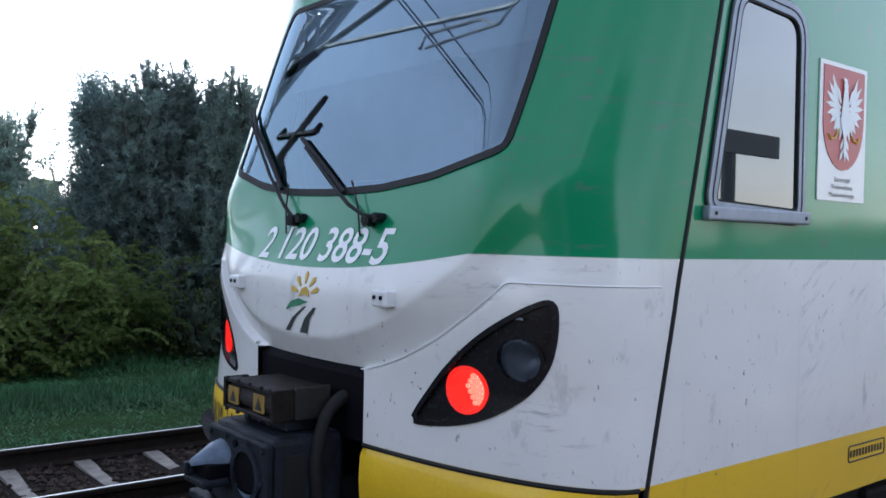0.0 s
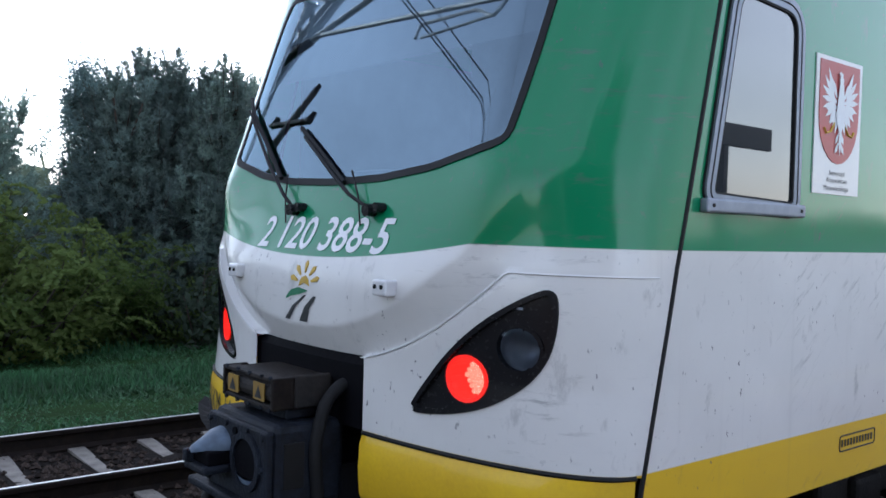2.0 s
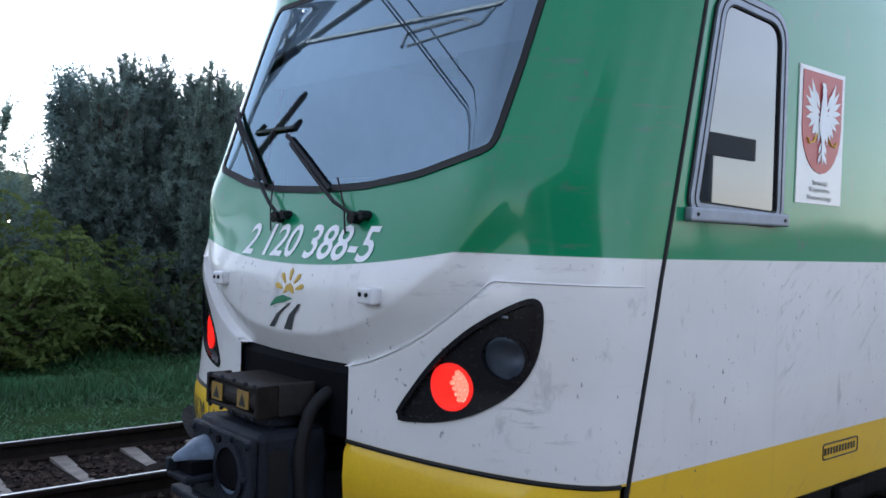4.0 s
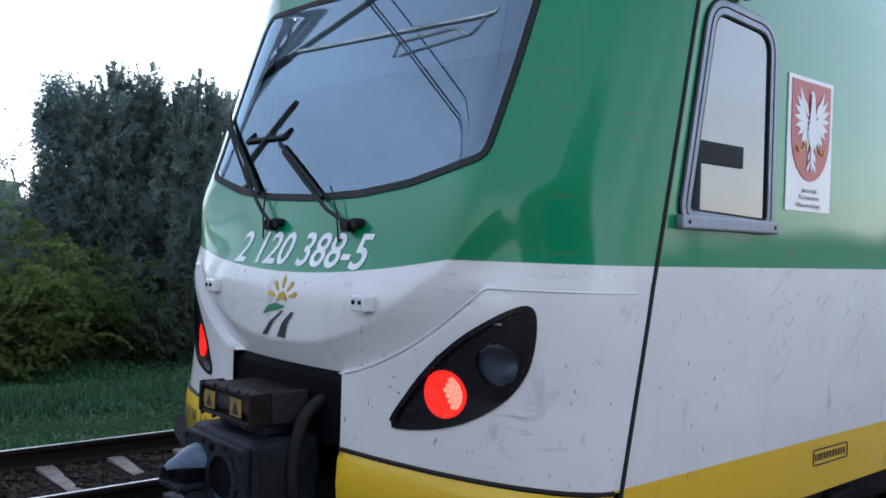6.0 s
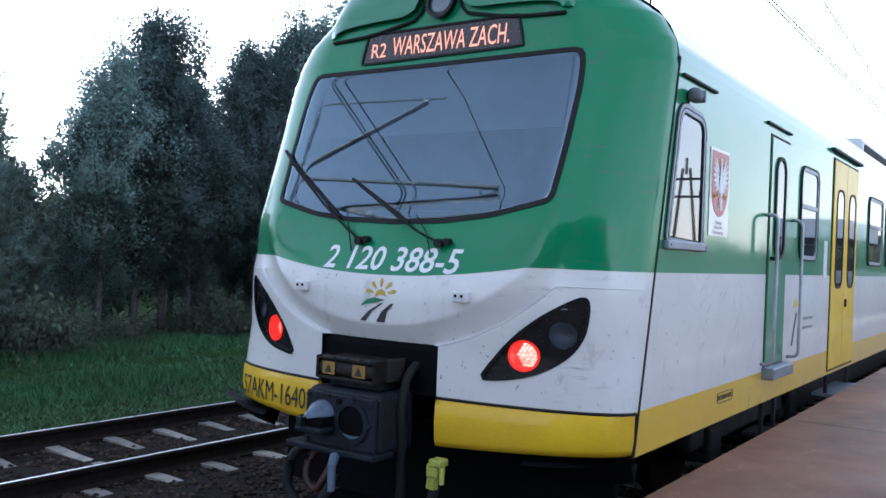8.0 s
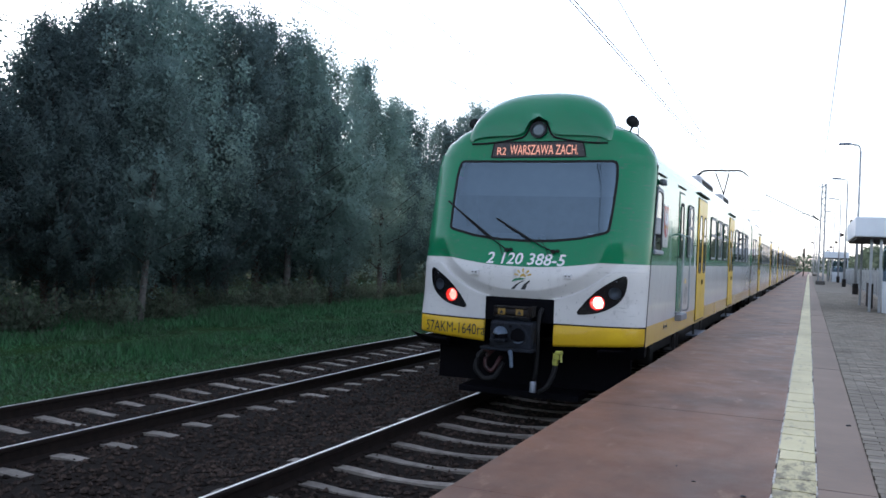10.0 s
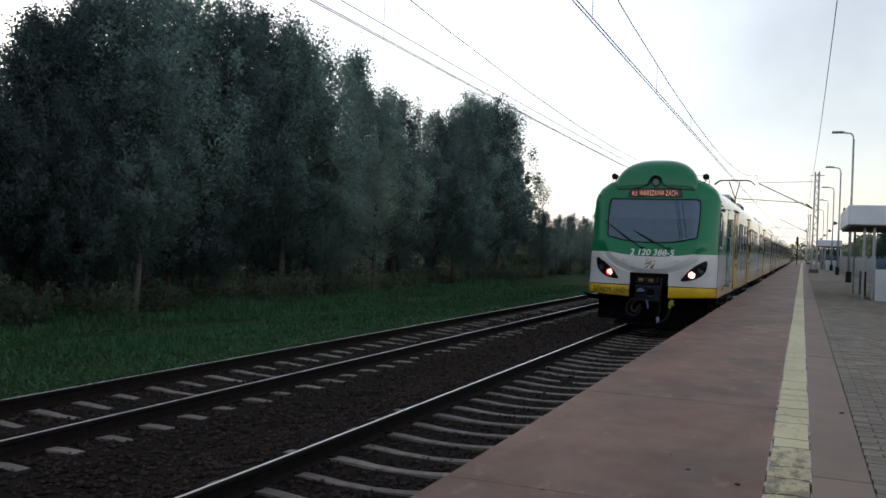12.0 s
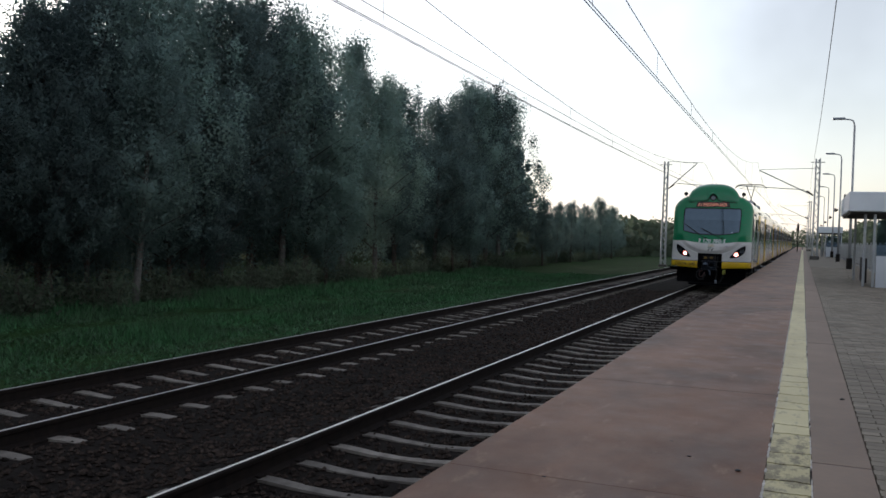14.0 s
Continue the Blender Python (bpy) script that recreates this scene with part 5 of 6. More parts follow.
    # destination display
    bd = [(-0.60, 3.066), (-0.565, 3.25), (0.565, 3.255), (0.615, 3.076)]
    b = part("destination_display", plate(bd, on_nose, 0.004, 4), M["board"], car, "dark destination display with orange letters")
    part("rim", hoop(bd, 0.014, on_nose, 0.012, 0.02), M["rubber"], b)
    part("letters", lettering("R2", on_nose, -0.53, 3.095, 0.095, 0.12, 0.008), M["orange"], b)
    part("letters", lettering("WARSZAWA ZACH.", on_nose, -0.36, 3.095, 0.125, 0.88, 0.008, bold=0.0), M["orange"], b)
    # top lamp
    tl = part("top_headlamp", plate(disc(0.0, 3.41, 0.085), on_nose, 0.03, 3, 0.04), M["screen"], car, "round top headlamp", smooth=True)
    tl.data.materials[0] = M["lens_grey"]
    part("bezel", hoop(disc(0.0, 3.41, 0.085), 0.022, on_nose, 0.045, 0.06), M["black"], tl)
    # running number and operator's mark
    part("lettering", lettering("2 120 388-5", on_nose, -0.45, 1.715, 0.142, 0.985, 0.003, 0.15, bold=0.014), M["letter_white"], car, "white running number")
    mark = part("operator_mark", loft([[on_nose(x, z, 0.003) for x, z in ((-0.095, 1.515), (-0.06, 1.545), (0.0, 1.56), (0.075, 1.55))], [on_nose(x, z, 0.003) for x, z in ((-0.095, 1.505), (-0.05, 1.52), (0.01, 1.53), (0.075, 1.548))]]), M["logo_green"], car, "sun, field and rails mark")
    for x0, x1, x2, w in ((0.05, -0.04, -0.10, 0.026), (0.12, 0.055, 0.02, 0.038)):
        part("stroke", loft([[on_nose(x, z, 0.003), on_nose(x + w * (0.6 + k * 0.5), z, 0.003)] for k, (x, z) in enumerate(((x0, 1.53), (x1, 1.48), (x2, 1.42)))]), M["letter_dark"], mark)
    part("stroke", plate([(0.0, 1.565), (0.015, 1.60), (0.045, 1.61), (0.07, 1.595), (0.08, 1.57), (0.04, 1.58)], on_nose, 0.004, 2), M["logo_yellow"], mark)
    for a in (165, 130, 92, 52, 18):
        c, s = math.cos(radians(a)), math.sin(radians(a))
        q = [(0.04 + c * r - s * o, 1.575 + s * r * 0.85 + c * o) for r, o in ((0.055, -0.004), (0.055, 0.004), (0.10, 0.012), (0.115, 0.0), (0.10, -0.012))]
        part("ray", plate(q, on_nose, 0.004, 2), M["logo_yellow"], mark)
    # small sensor blocks
    for x in (-0.575, 0.59):
        c = on_nose(x, 1.60, 0.012)
        blk = part("sensor_block", one_box(x - 0.045, x + 0.045, c.y - 0.03, c.y + 0.05, 1.568, 1.628, bevel=0.008), M["white"], car, "small white sensor block")
        for dx in (-0.022, 0.018):
            part("socket", bar([(x + dx, c.y - 0.034, 1.602), (x + dx, c.y - 0.02, 1.602)], 0.009, 8), M["black"], blk)
    # lamp housings
    for s in (1, -1):
        def place(u, v, d, s=s):
            return on_nose(s * u, v, d)
        lamps = ((0.92, 1.303, 0.076), (1.112, 1.425, 0.074))
        back = part("lamp_housing", plate(EYE_SHAPE, place, -0.012, 16, 0.02, lamps), M["black"], car, "black leaf-shaped lamp housing")
        part("rim", hoop(grow(EYE_SHAPE, -0.003), 0.018, place, 0.006, 0.02), M["black"], back)
        part("tail_lamp", plate(disc(0.92, 1.303, 0.08), place, -0.126, 3, 0.005), M["led"], back, "lit red tail lamp")
        spots = [(0.92 + 0.0215 * (a + 0.5 * (b % 2)), 1.303 + 0.0187 * b) for b in range(-3, 4) for a in range(-4, 4) if math.hypot(a + 0.5 * (b % 2), 0.87 * b) < 3.2]
        for cu, cv in spots:
            cell = part("diode_cell", ring_tube(disc(cu, cv, 0.0098, 8), place, -0.125, -0.085), M["led_cell"], back)
            part("diode", plate(disc(cu, cv, 0.0075, 7), place, -0.122, 1, 0.001), M["diode"], cell)
        part("tail_lamp_wall", ring_tube(disc(0.92, 1.303, 0.077), place, -0.13, -0.004), M["lamp_red"], back)
        part("tail_lamp_rim", hoop(disc(0.92, 1.303, 0.072), 0.012, place, -0.006, 0.02), M["lamp_red"], back)
        part("headlamp", plate(disc(1.112, 1.425, 0.078), lambda u, v, d: place(u, v, -0.085 + 9.0 * ((u - 1.112) ** 2 + (v - 1.425) ** 2)), 0.0, 6, 0.0), M["alu"], back, "unlit round headlamp reflector", smooth=True)
        lens = part("headlamp_lens", plate(disc(1.112, 1.425, 0.076), place, -0.008, 4, 0.002), M["smoke"], back, "smoky lamp glass", smooth=True)
        lens.visible_shadow = False
        part("headlamp_rim", hoop(disc(1.112, 1.425, 0.073), 0.012, place, -0.006, 0.02), M["black"], back)
        part("mark_bar", one_box(0, 0.032, -0.001, 0.001, 0, 0.008), M["alu"], back).location = on_nose(s * 1.13 - 0.02, 1.56, -0.006)
    # green roof fairing with its dark edge line
    rings, top = [], 48
    tip = nose_y(0.0, 3.3)
    for d, w, h in ((0.0, 0.86, 0.05), (0.012, 0.91, 0.18), (0.06, 0.94, 0.35), (0.15, 0.95, 0.50), (0.29, 0.94, 0.61), (0.5, 0.90, 0.675), (0.8, 0.83, 0.69), (1.2, 0.70, 0.62), (1.8, 0.54, 0.46), (2.4, 0.42, 0.3)):
        ring = []
        for k in range(top + 1):
            a = math.pi * k / top
            c, sn = math.cos(a), math.sin(a)
            x = w * math.copysign(abs(c) ** 0.75, c)
            ease = max(0.0, min(1.0, (0.2 - d) / 0.2))
            foot = 3.26 + ease * (0.20 * math.exp(-(x / 0.15) ** 4) + 0.12 * math.exp(-(x / 0.45) ** 2))
            z = max(3.27 + (h + 0.02) * abs(sn) ** 0.75, foot)
            bow = (nose_y(x, 3.3) - tip) * max(0.0, 1 - d / 1.4)
            ring.append((x, tip + bow + d - 0.035, z))
        rings.append(ring)
    f = part("roof_fairing", loft(rings), M["green"], car, "bulging green roof fairing", smooth=True)
    line = [on_nose(x, 3.235 + 0.20 * math.exp(-(x / 0.14) ** 4) + 0.10 * math.exp(-(x / 0.42) ** 2), 0.012) for x in np.linspace(-0.88, 0.88, 45)]
    part("edge_line", bar(line, 0.011, 6), M["rubber"], f)
    # horns on the roof shoulders
    for s in (-1, 1):
        h = part("horn", bar([(s * 1.06, 2.93, 3.58), (s * 1.06, 3.0, 3.58), (s * 1.06, 3.14, 3.585)], 0.075, 12, 0.8), M["rubber"], car, "dark round horn lamp", smooth=True)
        part("bracket", bar(round_path([(s * 1.0, 3.0, 3.36), (s * 1.04, 3.03, 3.5), (s * 1.06, 3.03, 3.55)], 0.04), 0.014, 6), M["rubber"], h)
        part("cable", bar([(s * 1.12, 3.05, 3.36), (s * 1.13, 3.05, 3.5), (s * 1.08, 3.05, 3.55)], 0.008, 5), M["rubber"], h)


def coupler(car):
    # recess behind the opening, its shade put into the near-black colour
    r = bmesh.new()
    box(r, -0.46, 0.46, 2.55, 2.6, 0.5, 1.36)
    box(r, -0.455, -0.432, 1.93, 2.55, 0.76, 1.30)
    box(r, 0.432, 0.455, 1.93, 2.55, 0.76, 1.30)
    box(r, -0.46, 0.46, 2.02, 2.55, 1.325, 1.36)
    part("coupler_recess", r, M["void"], car, "coupler recess with its shade put into near-black walls")
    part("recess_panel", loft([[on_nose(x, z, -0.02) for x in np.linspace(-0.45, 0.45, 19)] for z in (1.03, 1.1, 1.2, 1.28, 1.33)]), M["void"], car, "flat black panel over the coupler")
    c = part("coupler_head", one_box(-0.26, 0.26, 1.63, 1.95, 0.715, 1.05, bevel=0.03), M["iron"], car, "dark steel automatic coupler head")
    part("coupler_bar", bar([(0, 1.8, 0.9), (0, 2.5, 0.9)], 0.12, 12), M["iron"], c)
    part("face_plate", one_box(-0.25, 0.25, 1.60, 1.635, 0.73, 1.03, bevel=0.012), M["iron"], c)
    arcs = [[(-0.12 + r * math.cos(math.pi * k / 14), y, z + 0.9 * r * math.sin(math.pi * k / 14)) for k in range(15)] for y, r, z in ((1.60, 0.09, 0.905), (1.565, 0.08, 0.905), (1.52, 0.05, 0.905), (1.475, 0.028, 0.90), (1.46, 0.012, 0.897))]
    part("cone", loft(arcs), M["steel_blue"], c, "worn blue-grey coupling cone", smooth=True)
    # solid near-black block that paints the shade below the cone
    part("cone_hollow", one_box(-0.205, -0.035, 1.50, 1.60, 0.848, 0.905, bevel=0.008), M["void"], c, "near-black block for the shade under the cone")
    part("hook_plate", one_box(-0.215, -0.025, 1.475, 1.60, 0.815, 0.85, bevel=0.012), M["iron"], c)
    part("latch", one_box(-0.19, -0.155, 1.46, 1.50, 0.848, 0.90, bevel=0.006), M["iron"], c)
    part("cup", hoop(disc(0.095, 0.885, 0.092, 28), 0.026, lambda u, v, d: Vector((u, 1.60 - d, v)), 0.014, 0.03), M["iron"], c)
    # no hole is cut: a flat black disc paints the funnel's dark inside
    part("cup_hole", plate(disc(0.095, 0.885, 0.094, 28), lambda u, v, d: Vector((u, 1.599 - d, v)), 0.003, 2, 0.004), M["void"], c, "near-black disc for the shade in the round funnel")
    low = [(0.095 + 0.088 * math.cos(radians(a)), 0.885 + 0.088 * math.sin(radians(a))) for a in range(215, 326, 10)] + [(0.095 + 0.09 * math.cos(radians(a)), 0.85 + 0.035 * math.sin(radians(a))) for a in range(325, 214, -10)]
    part("cup_lip", plate(low, lambda u, v, d: Vector((u, 1.597 - d, v)), 0.004, 2, 0.004), M["steel_blue"], c, "pale worn lower lip of the funnel")
    for x, z in ((-0.225, 1.005), (-0.225, 0.76), (0.225, 1.005), (0.225, 0.76), (0.215, 0.88), (-0.08, 1.01), (0.1, 1.01)):
        part("bolt", bar([(x, 1.602, z), (x, 1.588, z)], 0.014, 6), M["iron"], c)
    part("rivet", bar([(0.0, 1.605, 0.99), (0.0, 1.592, 0.99)], 0.016, 10), M["void"], c)
    # dark block on the side for the shade inside an opening
    part("side_slot", one_box(0.256, 0.266, 1.67, 1.76, 0.80, 0.98, bevel=0.004), M["rubber"], c)
    part("shelf", one_box(-0.36, 0.28, 1.56, 1.75, 0.70, 0.735, bevel=0.01), M["iron"], c)
    part("release_lever", bar([(0.02, 1.56, 0.70), (0.05, 1.5, 0.66), (0.07, 1.48, 0.53)], 0.028, 8, 0.7), M["steel_blue"], c, "pale blue release lever")
    e = part("electric_head", one_box(-0.235, 0.205, 1.715, 1.93, 1.088, 1.215, bevel=0.02), M["brown"], car, "brown electric coupler box with warning stickers")
    for z in (1.102, 1.212):
        part("lip", one_box(-0.23, 0.2, 1.655, 1.72, z - 0.008, z + 0.008, bevel=0.004), M["dark"], e)
    part("roller_cover", bar([(-0.215, 1.70, 1.157), (0.185, 1.70, 1.157)], 0.044, 14), M["dark"], e, "dark rounded cover roll")
    for x in (-0.222, 0.19):
        part("cheek", one_box(x - 0.012, x + 0.012, 1.65, 1.76, 1.095, 1.222, bevel=0.006), M["brown"], e)
    for x, z in itertools.product((-0.2, -0.1, 0.0, 0.1, 0.17), (1.094, 1.219)):
        part("bolt", bar([(x, 1.66, z), (x, 1.648, z)], 0.009, 6), M["iron"], e)
    for x in (-0.14, 0.08):
        st = part("sticker", one_box(x - 0.04, x + 0.05, 1.650, 1.654, 1.122, 1.192), M["ochre"], e, "ochre warning sticker")
        tri = bmesh.new()
        tri.faces.new([tri.verts.new((x + 0.005 + a, 1.648, 1.155 + b)) for a, b in ((-0.028, -0.024), (0.028, -0.024), (0, 0.026))])
        part("triangle", tri, M["letter_dark"], st)
    part("bracket", one_box(-0.18, 0.18, 1.72, 1.86, 1.05, 1.10, bevel=0.01), M["iron"], e)
    part("end_cap", one_box(0.202, 0.222, 1.74, 1.90, 1.1, 1.23, bevel=0.008), M["dark"], e)
    # hoses
    for pts, rad, mat, nm in (
            (((0.29, 2.06, 1.19), (0.28, 1.92, 1.2), (0.275, 1.84, 1.13), (0.27, 1.80, 0.95), (0.27, 1.82, 0.75), (0.26, 1.85, 0.5), (0.24, 1.85, 0.35)), 0.027, "rubber", "black jumper hose"),
            (((-0.28, 1.75, 0.72), (-0.42, 1.68, 0.62), (-0.44, 1.66, 0.45), (-0.33, 1.66, 0.34), (-0.2, 1.68, 0.36), (-0.12, 1.75, 0.55)), 0.03, "rubber", "looped air hose"),
            (((-0.22, 1.78, 0.72), (-0.34, 1.74, 0.60), (-0.34, 1.72, 0.48), (-0.25, 1.72, 0.42), (-0.14, 1.74, 0.62)), 0.026, "hose_red", "looped dull red air hose"),
            (((0.50, 1.85, 0.62), (0.49, 1.82, 0.48), (0.42, 1.8, 0.30), (0.3, 1.8, 0.22)), 0.03, "rubber", "hanging air hose"),
            (((0.24, 1.8, 0.34), (0.25, 1.78, 0.28), (0.25, 1.78, 0.22)), 0.04, "alu", "hose end"),
    ):
        part("hose", bar([p for p in round_path(pts, 0.05, 3)], rad, 8), M[mat], car, nm, smooth=True)
    v = part("yellow_valve", box(one_box(0.47, 0.55, 1.78, 1.86, 0.62, 0.70, bevel=0.015), 0.50, 0.58, 1.76, 1.84, 0.69, 0.73, bevel=0.01), M["hose_yellow"], car, "yellow air cock")
    part("handle", bar([(0.56, 1.8, 0.72), (0.58, 1.78, 0.60)], 0.014, 6), M["hose_yellow"], v)
    part("hose_stub", bar([(0.5, 1.82, 0.64), (0.49, 1.82, 0.56)], 0.035, 8), M["hose_yellow"], v)
    part("red_valve", one_box(-0.38, -0.28, 1.68, 1.76, 0.66, 0.73, bevel=0.02), M["hose_red"], car, "red air cock")
    # plough and running gear under the nose
    pl = bmesh.new()
    box(pl, -1.25, 1.25, 2.5, 2.56, 0.2, 0.78)
    # slab added in near black for the shadow under the train
    box(pl, -0.75, 0.75, 1.95, 2.5, 0.13, 0.2)
    part("plough", pl, M["void"], car, "dark plough plate with a black slab for the train's shadow")
    for s in (-1, 1):
        rim = [(s * x, nose_y(min(x, 1.43), 1.0) + 0.02) for x in np.linspace(0.95, 1.43, 9)]
        part("guard_iron", loft([[(x, y - 0.02, 0.755), (x + s * (0.13 if s < 0 else 0.03) * (k / 8) ** 2, y - 0.06 - 0.03 * k / 8, 0.74 + 0.07 * (k / 8) ** 2), (x, y + 0.05, 0.66), (x, y + 0.1, 0.755)] for k, (x, y) in enumerate(rim)], close=True, cap=True), M["void"], car, "black rubber deflector under the front")


def bogie(car, y):
    b = part("bogie_frame", box(box(one_box(0.98, 1.1, y - 1.7, y + 1.7, 0.45, 0.7, bevel=0.03), -1.1, -0.98, y - 1.7, y + 1.7, 0.45, 0.7, bevel=0.03), -1.0, 1.0, y - 0.3, y + 0.3, 0.4, 0.75, bevel=0.03), M["dark"], car, "dark bogie frame")
    for dy in (-1.25, 1.25):
        for s in (-1, 1):
            w = part("wheel", bar([(s * 0.68, y + dy, 0.46), (s * 0.79, y + dy, 0.46)], 0.46, 24), M["rail_side"], b)
            part("axle_box", one_box(min(s * 0.95, s * 1.15), max(s * 0.95, s * 1.15), y + dy - 0.15, y + dy + 0.15, 0.33, 0.6, bevel=0.03), M["dark"], b)


def side_window(car, y0, y1, z0, z1, split=True, label="double-glazed window with a black rubber frame"):
    o = rounded(y0, y1, z0, z1, 0.09)
    w = part("window", plate(o, on_side, 0.004, 2, 0.01), M["pane"], car, label)
    part("frame", hoop(grow(o, -0.012), 0.035, on_side, 0.012, 0.02), M["alu"], w)
    part("seal", hoop(grow(o, 0.02), 0.016, on_side, 0.016, 0.02), M["rubber"], w)
    if split:
        zs = z0 + (z1 - z0) * 0.58
        part("transom", one_box(1.44, 1.456, y0 + 0.01, y1 - 0.01, zs - 0.018, zs + 0.018), M["alu"], w)
    return w


def side_door(car, y0, y1):
    """Yellow double-leaf door."""
    d = part("double_door", one_box(1.40, 1.447, y0 - 0.02, y1 + 0.02, 0.83, 2.93), M["rubber"], car, "yellow double door")
    mid = (y0 + y1) / 2
    for a, b in ((y0, mid - 0.006), (mid + 0.006, y1)):
        part("door_leaf", one_box(1.42, 1.455, a, b, 0.85, 2.91, bevel=0.006), M["yellow"], d)
        o = rounded(a + 0.14, b - 0.14, 1.66, 2.62, 0.12)
        part("door_window", plate(o, lambda u, v, q: Vector((1.455 + q, u, v)), 0.003, 2, 0.01), M["pane"], d)
        part("door_seal", hoop(grow(o, -0.005), 0.022, lambda u, v, q: Vector((1.455 + q, u, v)), 0.008, 0.02), M["rubber"], d)
    part("gutter", one_box(1.43, 1.475, y0 - 0.15, y1 + 0.15, 2.985, 3.01), M["rubber"], d)
    part("button", one_box(1.45, 1.475, mid + 0.05, mid + 0.09, 1.45, 1.53, bevel=0.006), M["black"], d)
    part("step", one_box(1.30, 1.56, y0 + 0.05, y1 - 0.05, 0.58, 0.61), M["alu"], d, "metal step")
    for y in (y0 + 0.1, y1 - 0.1):
        part("step_bracket", one_box(1.40, 1.43, y - 0.02, y + 0.02, 0.58, 0.82), M["dark"], d)


def shell(car, start, end, label):
    """The body behind the cab: sides, shoulders and roof in one skin."""
    prof = [(-1.44, 0.80), (-1.44, 1.0), (-1.44, 1.4), (-1.44, 1.8), (-1.44, 2.4), (-1.44, 2.9)]
    arc = [(1.435, 3.0), (1.41, 3.1), (1.36, 3.2), (1.28, 3.3), (1.15, 3.4), (0.92, 3.5), (0.6, 3.57), (0.3, 3.615), (0.0, 3.63)]
    prof = prof + [(-a, b) for a, b in arc] + arc[:-1][::-1] + [(-a, b) for a, b in prof[::-1]]
    rings = [[(x, start(z), z) for x, z in prof]]
    n = 8
    for k in range(1, n + 1):
        rings.append([(x, start(z) + (end - start(z)) * k / n, z) for x, z in prof])
    bm = loft(rings)
    part("body_shell", bm, M["side"], car, label)
    bmf = bmesh.new()
    box(bmf, -1.40, 1.40, start(0.8) + 0.1, end, 0.78, 0.82)
    box(bmf, -1.1, 1.1, start(0.8) + 4.5, end - 4.5, 0.35, 0.78, bevel=0.04)
    part("underframe", bmf, M["dark"], car, "dark underfloor equipment")
    part("end_wall", one_box(-1.42, 1.42, end - 0.05, end + 0.01, 0.8, 3.1), M["side"], car)


def lead_car():
    car = empty("train_cab_car", "green, white and yellow electric train cab car with red tail lamps", "train", "cars of the train")
    nose(car)
    coupler(car)
    shell(car, lambda z: seam_y(z) + 0.012, 21.8, "green and white car side over a yellow foot band")
    for s in (1, -1):
        part("seam", bar([(s * 1.437, seam_y(z) + 0.005, z) for z in np.linspace(0.8, 3.0, 23)], 0.011, 6), M["rubber"], car, "black panel seam")
    for s in (-1, 1):
        part("panel_lip", bar([on_nose(s * x, arc_low(x) - 0.004, 0.001) for x in np.linspace(0.445, 1.436, 60)], 0.004, 5), M["white"], car)
    # cab side window, leaning with the seam
    quad = [(3.185, 2.685), (2.785, 2.705), (2.645, 1.968), (3.195, 1.952)]
    soft = []
    for k, r in enumerate((0.09, 0.075, 0.03, 0.03)):
        a, b, c = (Vector(quad[(k + q) % 4]) for q in (-1, 0, 1))
        p, q = b + (a - b).normalized() * r, b + (c - b).normalized() * r
        soft += [tuple(p.lerp(b, t / 6).lerp(b.lerp(q, t / 6), t / 6)) for t in range(7)]
    quad = dense(soft, 0.08)
    w = part("cab_window", plate(quad, on_side, 0.004, 3, 0.01), M["pane"], car, "cab side window in an aluminium frame")
    part("frame", hoop(grow(quad, -0.004), 0.05, on_side, 0.014, 0.014), M["alu"], w, "aluminium frame")
    part("groove", hoop(grow(quad, 0.018), 0.006, on_side, 0.0155, 0.006), M["rubber"], w)
    part("seal", hoop(grow(quad, -0.012), 0.009, on_side, 0.012, 0.02), M["rubber"], w)
    part("outer_seal", hoop(grow(quad, 0.046), 0.007, on_side, 0.006, 0.008), M["rubber"], w)
    sill = part("sill", one_box(1.44, 1.475, 2.585, 3.25, 1.905, 1.955, bevel=0.008), M["alu"], w, "aluminium sill")
    for y in (2.62, 3.215):
        part("screw", bar([(1.472, y, 1.93), (1.478, y, 1.93)], 0.007, 8), M["dark"], sill)
    h = part("rear_camera", one_box(1.44, 1.52, 2.86, 2.96, 2.762, 2.848, bevel=0.03), M["grey"], car, "dark grey rear-view camera housing", smooth=True)
    part("visor", one_box(1.45, 1.525, 2.955, 2.975, 2.768, 2.842, bevel=0.01), M["alu"], h)
    part("gutter", one_box(1.43, 1.46, 2.78, 3.4, 2.90, 2.914), M["rubber"], car)
    part("gutter", one_box(1.43, 1.46, 4.62, 5.35, 2.90, 2.914), M["rubber"], car)
    crest(car)
    # cab door with its handrails
    d = part("cab_door", one_box(1.40, 1.444, 4.76, 5.34, 1.06, 2.84), M["rubber"], car, "green cab door with a tall narrow window")
    part("door_leaf", one_box(1.42, 1.45, 4.785, 5.315, 1.08, 2.82, bevel=0.006), M["green"], d)
    o = rounded(4.93, 5.18, 1.92, 2.66, 0.1)
    part("door_window", plate(o, lambda u, v, q: Vector((1.45 + q, u, v)), 0.004, 2), M["pane"], d)
    part("door_seal", hoop(o, 0.03, lambda u, v, q: Vector((1.45 + q, u, v)), 0.012, 0.02), M["rubber"], d)
    part("door_handle", one_box(1.45, 1.49, 4.82, 4.90, 1.88, 1.91, bevel=0.006), M["black"], d)
    part("threshold", one_box(1.42, 1.53, 4.74, 5.36, 0.98, 1.07, bevel=0.01), M["alu"], d, "grey metal threshold")
